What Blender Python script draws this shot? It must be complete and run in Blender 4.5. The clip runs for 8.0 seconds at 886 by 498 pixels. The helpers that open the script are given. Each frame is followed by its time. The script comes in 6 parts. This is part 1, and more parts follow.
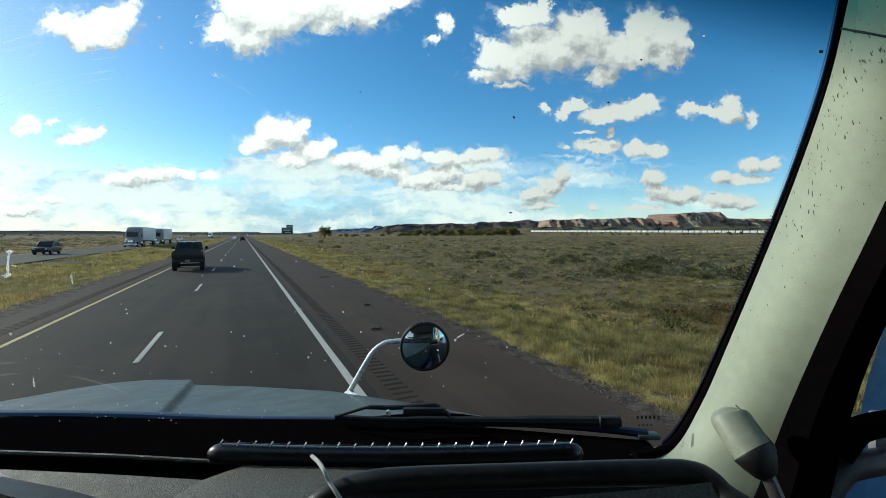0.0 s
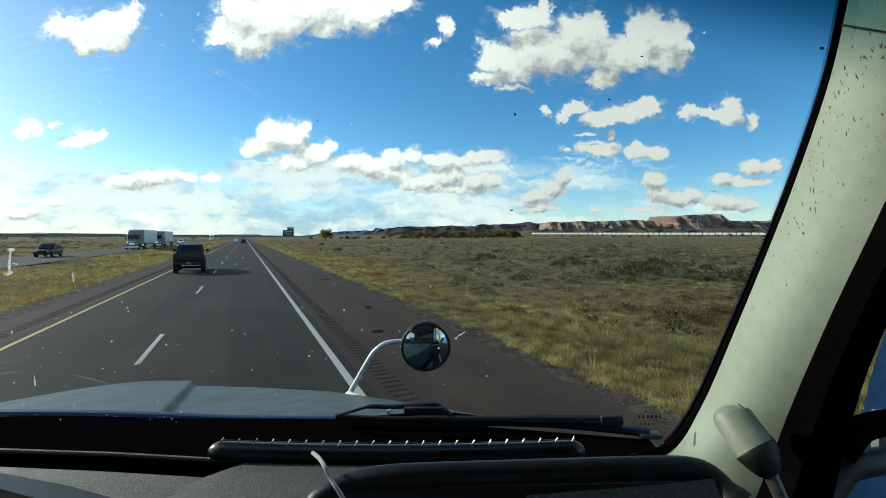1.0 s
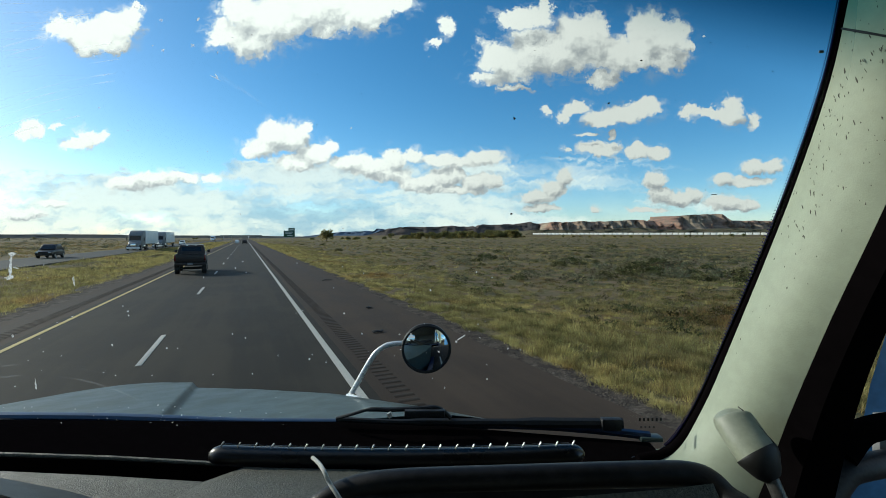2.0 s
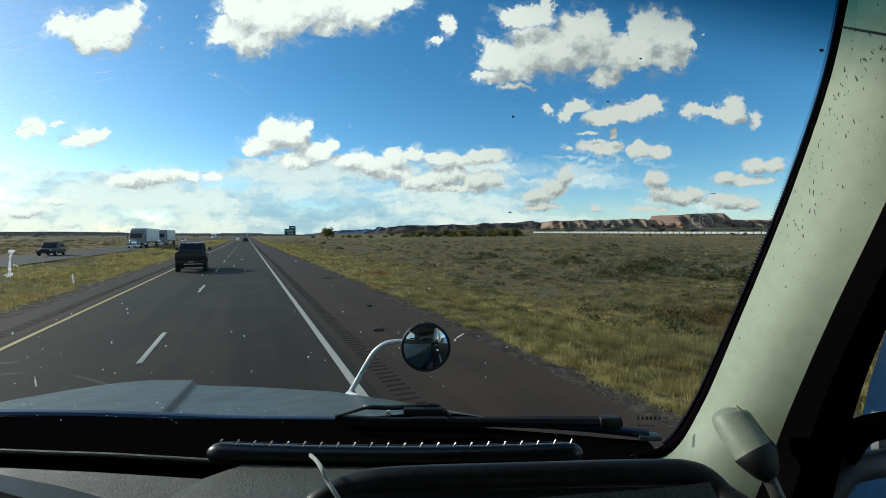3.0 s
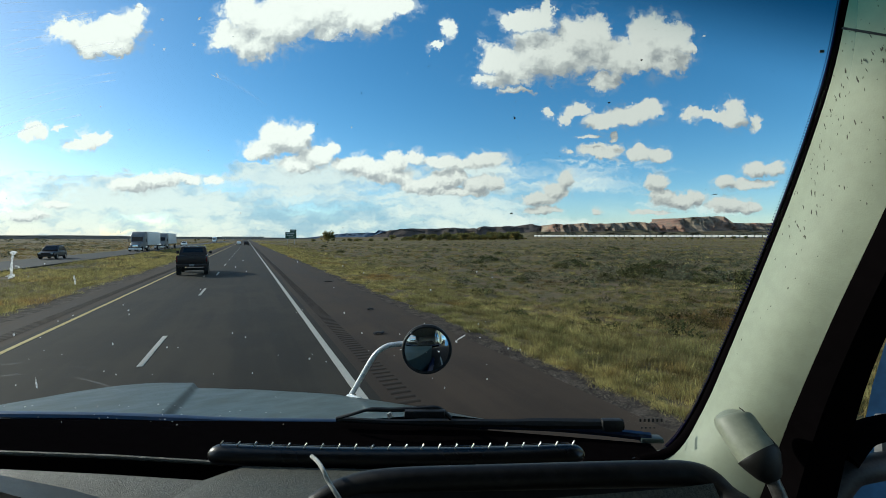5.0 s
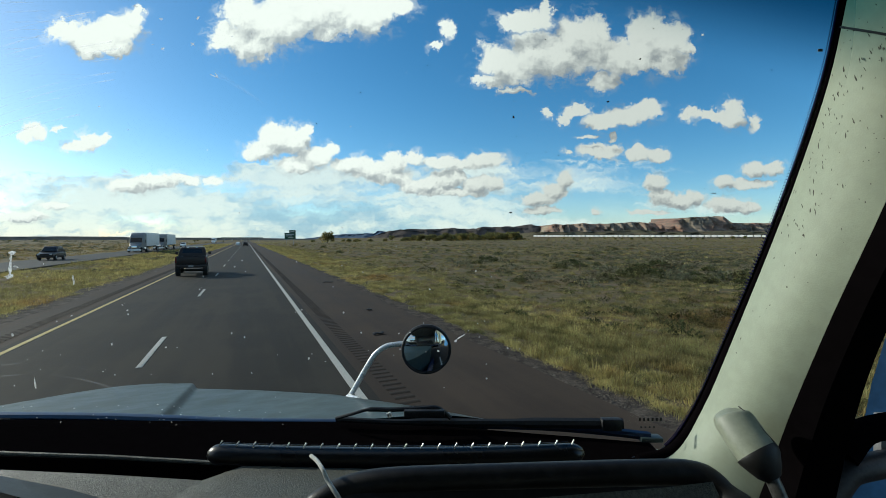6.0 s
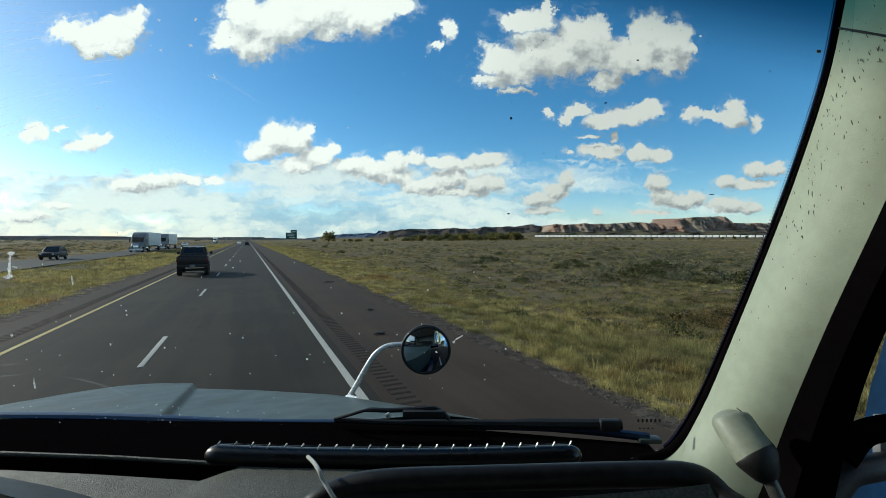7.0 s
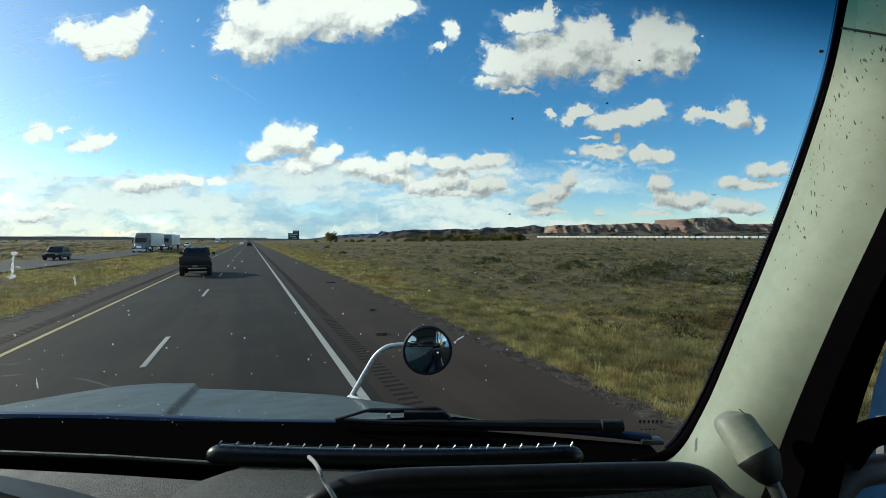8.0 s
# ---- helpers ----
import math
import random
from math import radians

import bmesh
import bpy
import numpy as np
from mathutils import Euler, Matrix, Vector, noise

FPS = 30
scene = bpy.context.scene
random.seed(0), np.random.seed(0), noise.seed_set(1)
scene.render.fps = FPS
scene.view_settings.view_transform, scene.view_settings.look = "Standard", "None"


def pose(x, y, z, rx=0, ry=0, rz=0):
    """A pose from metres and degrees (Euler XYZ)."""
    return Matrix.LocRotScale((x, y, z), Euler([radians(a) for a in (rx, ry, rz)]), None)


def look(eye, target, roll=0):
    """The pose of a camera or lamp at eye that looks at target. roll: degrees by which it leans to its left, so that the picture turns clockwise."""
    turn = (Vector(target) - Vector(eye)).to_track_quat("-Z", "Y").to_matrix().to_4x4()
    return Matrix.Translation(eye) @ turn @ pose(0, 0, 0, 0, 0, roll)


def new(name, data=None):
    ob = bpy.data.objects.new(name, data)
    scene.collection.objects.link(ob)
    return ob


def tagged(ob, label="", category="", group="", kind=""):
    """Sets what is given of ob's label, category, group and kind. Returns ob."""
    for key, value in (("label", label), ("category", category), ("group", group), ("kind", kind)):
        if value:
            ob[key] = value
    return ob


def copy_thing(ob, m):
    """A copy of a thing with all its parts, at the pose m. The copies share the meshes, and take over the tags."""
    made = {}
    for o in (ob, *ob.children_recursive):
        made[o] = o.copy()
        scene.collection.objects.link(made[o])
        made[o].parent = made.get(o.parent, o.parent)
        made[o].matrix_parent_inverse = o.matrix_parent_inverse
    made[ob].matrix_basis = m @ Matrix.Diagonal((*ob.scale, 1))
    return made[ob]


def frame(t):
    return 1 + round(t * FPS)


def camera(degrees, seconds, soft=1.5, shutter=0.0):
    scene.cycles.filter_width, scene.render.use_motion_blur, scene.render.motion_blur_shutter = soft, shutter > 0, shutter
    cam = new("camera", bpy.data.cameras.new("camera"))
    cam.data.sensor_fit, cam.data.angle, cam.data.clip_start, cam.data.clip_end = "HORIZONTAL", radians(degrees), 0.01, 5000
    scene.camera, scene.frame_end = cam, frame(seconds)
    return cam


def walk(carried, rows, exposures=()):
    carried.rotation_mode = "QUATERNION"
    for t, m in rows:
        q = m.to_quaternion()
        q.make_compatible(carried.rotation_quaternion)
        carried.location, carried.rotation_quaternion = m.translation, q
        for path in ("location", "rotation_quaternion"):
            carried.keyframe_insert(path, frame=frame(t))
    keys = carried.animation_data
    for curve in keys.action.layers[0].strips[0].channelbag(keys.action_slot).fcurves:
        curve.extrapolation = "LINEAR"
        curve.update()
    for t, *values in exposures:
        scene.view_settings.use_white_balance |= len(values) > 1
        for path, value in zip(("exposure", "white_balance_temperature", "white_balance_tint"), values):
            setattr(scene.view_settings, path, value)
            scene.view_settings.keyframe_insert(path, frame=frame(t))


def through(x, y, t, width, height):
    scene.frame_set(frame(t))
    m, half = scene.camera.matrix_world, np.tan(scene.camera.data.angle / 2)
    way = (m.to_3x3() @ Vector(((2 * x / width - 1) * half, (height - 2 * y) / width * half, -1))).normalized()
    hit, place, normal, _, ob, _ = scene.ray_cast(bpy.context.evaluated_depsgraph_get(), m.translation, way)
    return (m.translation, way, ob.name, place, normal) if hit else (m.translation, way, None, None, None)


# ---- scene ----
from collections import namedtuple

# ---- camera and its walk ----
EYE_Z = 2.55
YAW, PITCH = -23.9, -1.53
cam = camera(90.0, 8.0, soft=0.8)


def eye(right=0.0, up=0.0, yaw=0.0, pitch=0.0, roll=0.0):
    """The camera on the dash of the truck, shaken by millimetres and fractions of a degree."""
    a = radians(-YAW)
    m = pose(right * math.cos(a), -right * math.sin(a), EYE_Z + up, 90 + PITCH + pitch, 0, YAW + yaw)
    return m @ pose(0, 0, 0, 0, 0, roll)


walk(cam, [
    (0.0, eye(-0.0037, 0.0060, -0.389, -0.350, 0.021)),
    (0.5, eye(-0.0034, 0.0034, -0.336, -0.256, 0.047)),
    (1.0, eye(-0.0038, -0.0027, -0.272, -0.044, -0.021)),
    (1.5, eye(-0.0035, 0.0034, -0.172, 0.077, -0.137)),
    (3.0, eye(0.0019, 0.0032, -0.061, -0.199, 0.016)),
    (3.5, eye(0.0, 0.0, 0.0, 0.0, 0.0)),
    (4.0, eye(0.0004, -0.0008, 0.109, 0.239, -0.185)),
    (4.5, eye(0.0006, -0.0003, 0.058, 0.241, 0.036)),
    (6.0, eye(0.0009, -0.0029, -0.054, 0.293, -0.094)),
    (6.5, eye(0.0045, -0.0013, 0.026, 0.385, -0.126)),
    (7.0, eye(0.0069, -0.0009, 0.096, 0.284, -0.037)),
    (7.5, eye(0.0076, -0.0020, 0.273, 0.376, -0.059)),
    (8.0, eye(0.0083, -0.0014, 0.357, 0.370, 0.001)),
], exposures=[(0.0, 0.16, 6250, 1.5), (1.5, 0.12, 6250, 1.5), (3.0, 0.0, 6250, 1.5), (8.0, 0.0, 6250, 1.5)])

# the frame of the truck's cab interior: x across, y ahead along the dash camera's axis, z up, origin at the camera's rest
CAB = Matrix.Translation((0, 0, EYE_Z)) @ Matrix.Rotation(radians(YAW), 4, "Z") @ Matrix.Rotation(radians(PITCH), 4, "X")

# ---- world, sun, exposure ----
SUN_WAY = Vector((-0.66, 0.66, 0.38)).normalized()     # towards the sun: ahead and to the left, low
SUN_ELEV = math.asin(SUN_WAY.z)
SUN_AZ = math.atan2(SUN_WAY.x, SUN_WAY.y)
SKY_STRENGTH = 0.150
SUN_STRENGTH = 3.6

sun = new("sun", bpy.data.lights.new("sun", "SUN"))
sun.data.energy, sun.data.angle, sun.data.color = SUN_STRENGTH, radians(0.53), (1.0, 0.93, 0.82)
sun.matrix_world = look((0, 0, 50), Vector((0, 0, 50)) - SUN_WAY)


def link(tree, a, b):
    tree.links.new(a, b)


def math_node(tree, op, a, b=None, clamp=False):
    n = tree.nodes.new("ShaderNodeMath")
    n.operation, n.use_clamp = op, clamp
    for i, v in enumerate((a, b)):
        if v is None:
            continue
        if isinstance(v, (int, float)):
            n.inputs[i].default_value = v
        else:
            tree.links.new(v, n.inputs[i])
    return n.outputs[0]


def vec_node(tree, op, a, b=None, out=0):
    n = tree.nodes.new("ShaderNodeVectorMath")
    n.operation = op
    for i, v in enumerate((a, b)):
        if v is None:
            continue
        if isinstance(v, (tuple, list, Vector)):
            n.inputs[i].default_value = v
        else:
            tree.links.new(v, n.inputs[i])
    return n.outputs["Value"] if out else n.outputs[0]


def ramp_node(tree, fac, lo, hi, a=0.0, b=1.0):
    n = tree.nodes.new("ShaderNodeMapRange")
    n.interpolation_type = "SMOOTHSTEP"
    tree.links.new(fac, n.inputs["Value"])
    for key, v in (("From Min", lo), ("From Max", hi), ("To Min", a), ("To Max", b)):
        n.inputs[key].default_value = v
    return n.outputs[0]


def noise_node(tree, vec, scale, detail=6.0, rough=0.55, out="Fac"):
    n = tree.nodes.new("ShaderNodeTexNoise")
    n.inputs["Scale"].default_value, n.inputs["Detail"].default_value, n.inputs["Roughness"].default_value = scale, detail, rough
    if vec is not None:
        tree.links.new(vec, n.inputs["Vector"])
    return n.outputs[out]


def mix_node(tree, fac, a, b):
    n = tree.nodes.new("ShaderNodeMix")
    n.data_type = "RGBA"
    for key, v in ((0, fac), (6, a), (7, b)):
        if isinstance(v, (int, float)):
            n.inputs[key].default_value = v
        elif isinstance(v, tuple):
            n.inputs[key].default_value = (*v[:3], 1)
        else:
            tree.links.new(v, n.inputs[key])
    return n.outputs[2]


Cloud = namedtuple("Cloud", "x y rx ry")
# fair-weather clouds, lobe by lobe: direction (slopes across and up from the dash camera's axis) and half sizes as slopes
HIGH_CLOUDS = [Cloud(*c) for c in ((-0.855, 0.505, 0.049, 0.029), (-0.798, 0.487, 0.069, 0.044), (-0.798, 0.454, 0.043, 0.023), (-0.741, 0.496, 0.057, 0.044), (-0.702, 0.518, 0.037, 0.038), (-0.696, 0.541, 0.017, 0.021), (-0.732, 0.464, 0.031, 0.021), (-0.492, 0.482, 0.049, 0.038), (-0.428, 0.475, 0.071, 0.053), (-0.454, 0.541, 0.050, 0.044), (-0.377, 0.515, 0.100, 0.066), (-0.288, 0.547, 0.129, 0.062), (-0.256, 0.493, 0.037, 0.032), (-0.186, 0.538, 0.086, 0.053), (-0.122, 0.556, 0.064, 0.032), (-0.160, 0.505, 0.020, 0.018), (0.008, 0.500, 0.023, 0.025), (-0.017, 0.464, 0.020, 0.012))]
BIG_CLOUDS = [Cloud(*c) for c in ((0.165, 0.521, 0.049, 0.026), (0.203, 0.526, 0.051, 0.029), (0.239, 0.549, 0.020, 0.026), (0.120, 0.434, 0.049, 0.038), (0.159, 0.413, 0.057, 0.038), (0.210, 0.452, 0.071, 0.059), (0.274, 0.445, 0.100, 0.059), (0.344, 0.493, 0.046, 0.050), (0.299, 0.493, 0.057, 0.038), (0.388, 0.442, 0.100, 0.044), (0.471, 0.490, 0.057, 0.050), (0.516, 0.477, 0.049, 0.050), (0.452, 0.439, 0.086, 0.047), (0.509, 0.433, 0.057, 0.038), (0.552, 0.462, 0.026, 0.013), (0.105, 0.385, 0.049, 0.016), (0.165, 0.368, 0.043, 0.010), (0.365, 0.384, 0.037, 0.025), (0.388, 0.398, 0.023, 0.015))]
LOW_CLOUDS = [Cloud(*c) for c in ((0.234, 0.317, 0.017, 0.013), (0.305, 0.318, 0.040, 0.016), (0.274, 0.302, 0.020, 0.018), (0.369, 0.296, 0.051, 0.022), (0.414, 0.305, 0.057, 0.026), (0.458, 0.318, 0.040, 0.023), (0.557, 0.311, 0.026, 0.018), (0.599, 0.304, 0.043, 0.015), (0.656, 0.311, 0.029, 0.038), (0.646, 0.292, 0.034, 0.021), (0.701, 0.290, 0.020, 0.018), (0.331, 0.260, 0.026, 0.006), (0.382, 0.258, 0.014, 0.010), (0.353, 0.225, 0.057, 0.018), (0.382, 0.232, 0.029, 0.013), (0.439, 0.220, 0.034, 0.021), (0.484, 0.216, 0.034, 0.018), (0.281, 0.226, 0.011, 0.009), (0.707, 0.184, 0.040, 0.021), (0.752, 0.186, 0.031, 0.019), (0.637, 0.155, 0.031, 0.018), (0.694, 0.151, 0.071, 0.012))]
FAR_CLOUDS = [Cloud(*c) for c in ((0.484, 0.155, 0.034, 0.025), (0.497, 0.120, 0.040, 0.022), (0.535, 0.111, 0.037, 0.019), (0.569, 0.118, 0.029, 0.021), (0.643, 0.105, 0.057, 0.018), (0.688, 0.100, 0.034, 0.015), (0.465, 0.086, 0.057, 0.007), (0.274, 0.161, 0.023, 0.021), (0.254, 0.133, 0.034, 0.025), (0.216, 0.114, 0.051, 0.016), (0.222, 0.092, 0.051, 0.010), (0.344, 0.086, 0.013, 0.010), (-0.077, 0.148, 0.031, 0.021), (-0.033, 0.151, 0.043, 0.021), (0.006, 0.161, 0.040, 0.029), (0.029, 0.169, 0.023, 0.023), (0.076, 0.153, 0.040, 0.023), (0.114, 0.152, 0.029, 0.022), (0.018, 0.135, 0.100, 0.012))]
MID_CLOUDS = [Cloud(*c) for c in ((-0.403, 0.232, 0.051, 0.029), (-0.377, 0.260, 0.051, 0.035), (-0.339, 0.248, 0.049, 0.035), (-0.313, 0.267, 0.020, 0.018), (-0.428, 0.222, 0.029, 0.018), (-0.326, 0.197, 0.049, 0.021), (-0.288, 0.217, 0.046, 0.025), (-0.252, 0.232, 0.026, 0.015), (-0.205, 0.197, 0.057, 0.022), (-0.160, 0.184, 0.066, 0.026), (-0.103, 0.203, 0.034, 0.026), (-0.122, 0.169, 0.057, 0.022), (-0.065, 0.209, 0.020, 0.018), (0.018, 0.197, 0.086, 0.016), (0.095, 0.209, 0.057, 0.019), (-0.919, 0.273, 0.034, 0.022), (-0.941, 0.265, 0.026, 0.015), (-0.864, 0.278, 0.017, 0.007), (-0.785, 0.253, 0.037, 0.021), (-0.817, 0.237, 0.049, 0.015), (-0.766, 0.260, 0.023, 0.013))]
LEFT_CLOUDS = [Cloud(*c) for c in ((-0.702, 0.148, 0.057, 0.021), (-0.645, 0.156, 0.071, 0.022), (-0.581, 0.161, 0.043, 0.013), (-0.515, 0.161, 0.026, 0.010), (-0.945, 0.079, 0.057, 0.015), (-0.874, 0.105, 0.043, 0.010))]

world = bpy.data.worlds.new("sky")
scene.world = world
world.use_nodes = True
wt = world.node_tree
wt.nodes.clear()


def cloud_group():
    """How deep a direction lies inside the clouds' outlines: 1 at the middle of a lobe, 0 at its edge, less outside."""
    g = bpy.data.node_groups.new("cloud_field", "ShaderNodeTree")
    g.interface.new_socket("Place", in_out="INPUT", socket_type="NodeSocketVector")
    g.interface.new_socket("Depth", in_out="OUTPUT", socket_type="NodeSocketFloat")
    gi, go = g.nodes.new("NodeGroupInput"), g.nodes.new("NodeGroupOutput")
    lobes = HIGH_CLOUDS + BIG_CLOUDS + LOW_CLOUDS + FAR_CLOUDS + MID_CLOUDS + LEFT_CLOUDS
    place, least = gi.outputs[0], None
    for k, c in enumerate(lobes):
        n = g.nodes.new("ShaderNodeVectorMath")
        n.operation = "MULTIPLY_ADD"
        g.links.new(place, n.inputs[0])
        n.inputs[1].default_value, n.inputs[2].default_value = (1 / c.rx, 1 / c.ry, 0), (-c.x / c.rx, -c.y / c.ry, 0)
        far = vec_node(g, "LENGTH", n.outputs[0], out=1)
        if least is None:
            least = far
        else:
            m = g.nodes.new("ShaderNodeMath")
            m.operation = "SMOOTH_MIN"
            g.links.new(least, m.inputs[0]), g.links.new(far, m.inputs[1])
            m.inputs[2].default_value = 0.22
            least = m.outputs[0]
        if k % 8 == 7:
            # each eight lobes wait for those before
            push = g.nodes.new("ShaderNodeCombineXYZ")
            g.links.new(math_node(g, "MULTIPLY", least, 1e-7), push.inputs[0])
            place = vec_node(g, "ADD", gi.outputs[0], push.outputs[0])
    g.links.new(math_node(g, "SUBTRACT", 1.0, least), go.inputs[0])
    return g


def build_sky():
    t = wt
    way = t.nodes.new("ShaderNodeTexCoord").outputs["Generated"]
    axes = CAB.to_3x3()
    a = vec_node(t, "DOT_PRODUCT", way, axes.col[0].copy(), 1)
    b = math_node(t, "MAXIMUM", vec_node(t, "DOT_PRODUCT", way, axes.col[1].copy(), 1), 0.05)
    c = vec_node(t, "DOT_PRODUCT", way, axes.col[2].copy(), 1)
    comb = t.nodes.new("ShaderNodeCombineXYZ")
    link(t, math_node(t, "DIVIDE", a, b), comb.inputs[0])
    link(t, math_node(t, "DIVIDE", c, b), comb.inputs[1])
    place = comb.outputs[0]
    height = vec_node(t, "DOT_PRODUCT", place, (0.0, 1, 0), 1)
    across = vec_node(t, "DOT_PRODUCT", place, (1, 0, 0), 1)
    sky = t.nodes.new("ShaderNodeTexSky")
    sky.sky_type, sky.sun_disc = "NISHITA", False
    sky.sun_elevation, sky.sun_rotation = SUN_ELEV, SUN_AZ
    sky.altitude, sky.air_density, sky.dust_density, sky.ozone_density = 1900, 1.0, 2.0, 2.2
    # ragged outlines: the place is shaken at two scales before the clouds are asked for, less for the small far ones
    near = ramp_node(t, height, 0.05, 0.40, 0.45, 1.0)
    w1 = vec_node(t, "SUBTRACT", noise_node(t, place, 11.0, 2, 0.5, "Color"), (0.5, 0.5, 0.5))
    w2 = vec_node(t, "SUBTRACT", noise_node(t, place, 30.0, 9, 0.66, "Color"), (0.5, 0.5, 0.5))
    shake = vec_node(t, "ADD", vec_node(t, "MULTIPLY", w1, (0.045, 0.035, 0)), vec_node(t, "MULTIPLY", w2, (0.075, 0.062, 0)))
    scaled = t.nodes.new("ShaderNodeVectorMath")
    scaled.operation = "SCALE"
    link(t, shake, scaled.inputs[0]), link(t, near, scaled.inputs["Scale"])
    p = vec_node(t, "ADD", place, scaled.outputs[0])
    group = cloud_group()
    field, sunward = t.nodes.new("ShaderNodeGroup"), t.nodes.new("ShaderNodeGroup")
    field.node_tree = sunward.node_tree = group
    link(t, p, field.inputs[0])
    step = t.nodes.new("ShaderNodeVectorMath")
    step.operation = "SCALE"
    step.inputs[0].default_value = (-0.018, 0.052, 0)
    link(t, ramp_node(t, height, 0.08, 0.42, 0.24, 1.0), step.inputs["Scale"])
    link(t, vec_node(t, "ADD", p, step.outputs[0]), sunward.inputs[0])
    edge = noise_node(t, p, 75.0, 6, 0.7)
    depth = math_node(t, "ADD", field.outputs[0], math_node(t, "MULTIPLY", math_node(t, "SUBTRACT", edge, 0.5), 0.5))
    mask = ramp_node(t, depth, -0.02, 0.30)
    # thin torn vapour round the denser cloud
    torn = ramp_node(t, noise_node(t, vec_node(t, "MULTIPLY", p, (1.0, 1.5, 1.0)), 24.0, 8, 0.68), 0.46, 0.66)
    veil = math_node(t, "MULTIPLY", math_node(t, "MULTIPLY", ramp_node(t, field.outputs[0], -0.55, 0.15), torn), 0.55)
    mask = math_node(t, "MAXIMUM", mask, veil)
    # light: cloud that thins out towards the sun is bright, cloud under more cloud is grey; billows break it up
    wob = vec_node(t, "ADD", place, vec_node(t, "MULTIPLY", w2, (0.03, 0.03, 0)))
    b0 = noise_node(t, wob, 26.0, 5, 0.55)
    b1 = noise_node(t, vec_node(t, "ADD", wob, (-0.005, 0.009, 0)), 26.0, 5, 0.55)
    billow = math_node(t, "MULTIPLY", math_node(t, "SUBTRACT", b0, b1), 1.5)
    fine = math_node(t, "MULTIPLY", math_node(t, "SUBTRACT", noise_node(t, vec_node(t, "ADD", wob, (0.003, -0.004, 0)), 70.0, 4, 0.55), noise_node(t, wob, 70.0, 4, 0.55)), ramp_node(t, height, 0.10, 0.36, 1.3, 0.5))
    billow = math_node(t, "ADD", billow, fine)
    tone = math_node(t, "ADD", math_node(t, "SUBTRACT", field.outputs[0], sunward.outputs[0]), billow)
    # deep inside a large cloud the light evens out
    core = ramp_node(t, field.outputs[0], 0.15, 0.75, 0.0, 0.16)
    shade = ramp_node(t, math_node(t, "SUBTRACT", tone, core), -0.75, 0.40)
    # the far bank of layered cloud above the horizon, with a torn upper edge
    long = vec_node(t, "MULTIPLY", place, (2.2, 9.0, 1.0))
    strands = noise_node(t, vec_node(t, "ADD", long, vec_node(t, "MULTIPLY", w2, (0.30, 0.45, 0))), 1.7, 8, 0.58)
    puffs = noise_node(t, vec_node(t, "ADD", vec_node(t, "MULTIPLY", place, (1.0, 2.2, 1.0)), vec_node(t, "MULTIPLY", w2, (0.05, 0.07, 0))), 13.0, 7, 0.6)
    crest = math_node(t, "ADD", height, math_node(t, "MULTIPLY", math_node(t, "SUBTRACT", puffs, 0.5), 0.10))
    top = math_node(t, "ADD", crest, ramp_node(t, across, -0.55, -0.40, 0.030, 0.0))
    side = ramp_node(t, across, 0.62, 0.02, 0.35, 1.0)
    rise = math_node(t, "MULTIPLY", ramp_node(t, top, 0.222, 0.192), side)
    low = ramp_node(t, height, 0.16, 0.03)
    thick = math_node(t, "ADD", math_node(t, "MULTIPLY", rise, 0.36), math_node(t, "MULTIPLY", low, 0.06))
    bank = ramp_node(t, math_node(t, "ADD", strands, thick), 0.66, 0.90)
    bank = math_node(t, "MULTIPLY", bank, 0.88)
    bank = math_node(t, "MULTIPLY", bank, ramp_node(t, crest, 0.25, 0.21))
    bank = math_node(t, "MAXIMUM", bank, math_node(t, "MULTIPLY", low, 0.22))
    hue = mix_node(t, shade, (0.43, 0.46, 0.48), (0.975, 0.985, 0.93))
    # cloud farther from the sun scatters less light this way
    away = t.nodes.new("ShaderNodeVectorMath")
    away.operation = "SCALE"
    link(t, hue, away.inputs[0]), link(t, ramp_node(t, vec_node(t, "DOT_PRODUCT", way, SUN_WAY, 1), 0.10, 0.62, 0.72, 1.06), away.inputs["Scale"])
    hue = away.outputs[0]
    # rain hangs grey-blue below the bank ahead
    rain = math_node(t, "MULTIPLY", ramp_node(t, height, 0.135, 0.07), math_node(t, "MULTIPLY", ramp_node(t, across, -0.52, -0.36), ramp_node(t, across, -0.02, -0.22)))
    lit = math_node(t, "ADD", math_node(t, "MULTIPLY", strands, 0.5), math_node(t, "MULTIPLY", puffs, 0.5))
    lit = math_node(t, "SUBTRACT", lit, math_node(t, "MULTIPLY", rain, 0.10))
    bank_hue = mix_node(t, ramp_node(t, lit, 0.37, 0.54), (0.36, 0.58, 0.74), (0.90, 0.965, 0.92))
    # the same broken cover goes on overhead and behind the truck
    sep = t.nodes.new("ShaderNodeSeparateXYZ")
    link(t, way, sep.inputs[0])
    level = math_node(t, "ADD", math_node(t, "MAXIMUM", sep.outputs[2], 0.0), 0.12)
    flat = t.nodes.new("ShaderNodeCombineXYZ")
    link(t, math_node(t, "DIVIDE", sep.outputs[0], level), flat.inputs[0])
    link(t, math_node(t, "DIVIDE", sep.outputs[1], level), flat.inputs[1])
    cover = ramp_node(t, noise_node(t, flat.outputs[0], 1.1, 7, 0.6), 0.47, 0.58)
    beyond = vec_node(t, "DOT_PRODUCT", way, axes.col[1].copy(), 1)
    cover = math_node(t, "MULTIPLY", cover, ramp_node(t, beyond, 0.62, 0.45))
    bg_sky, bg_bank, bg_cloud = (t.nodes.new("ShaderNodeBackground") for _ in range(3))
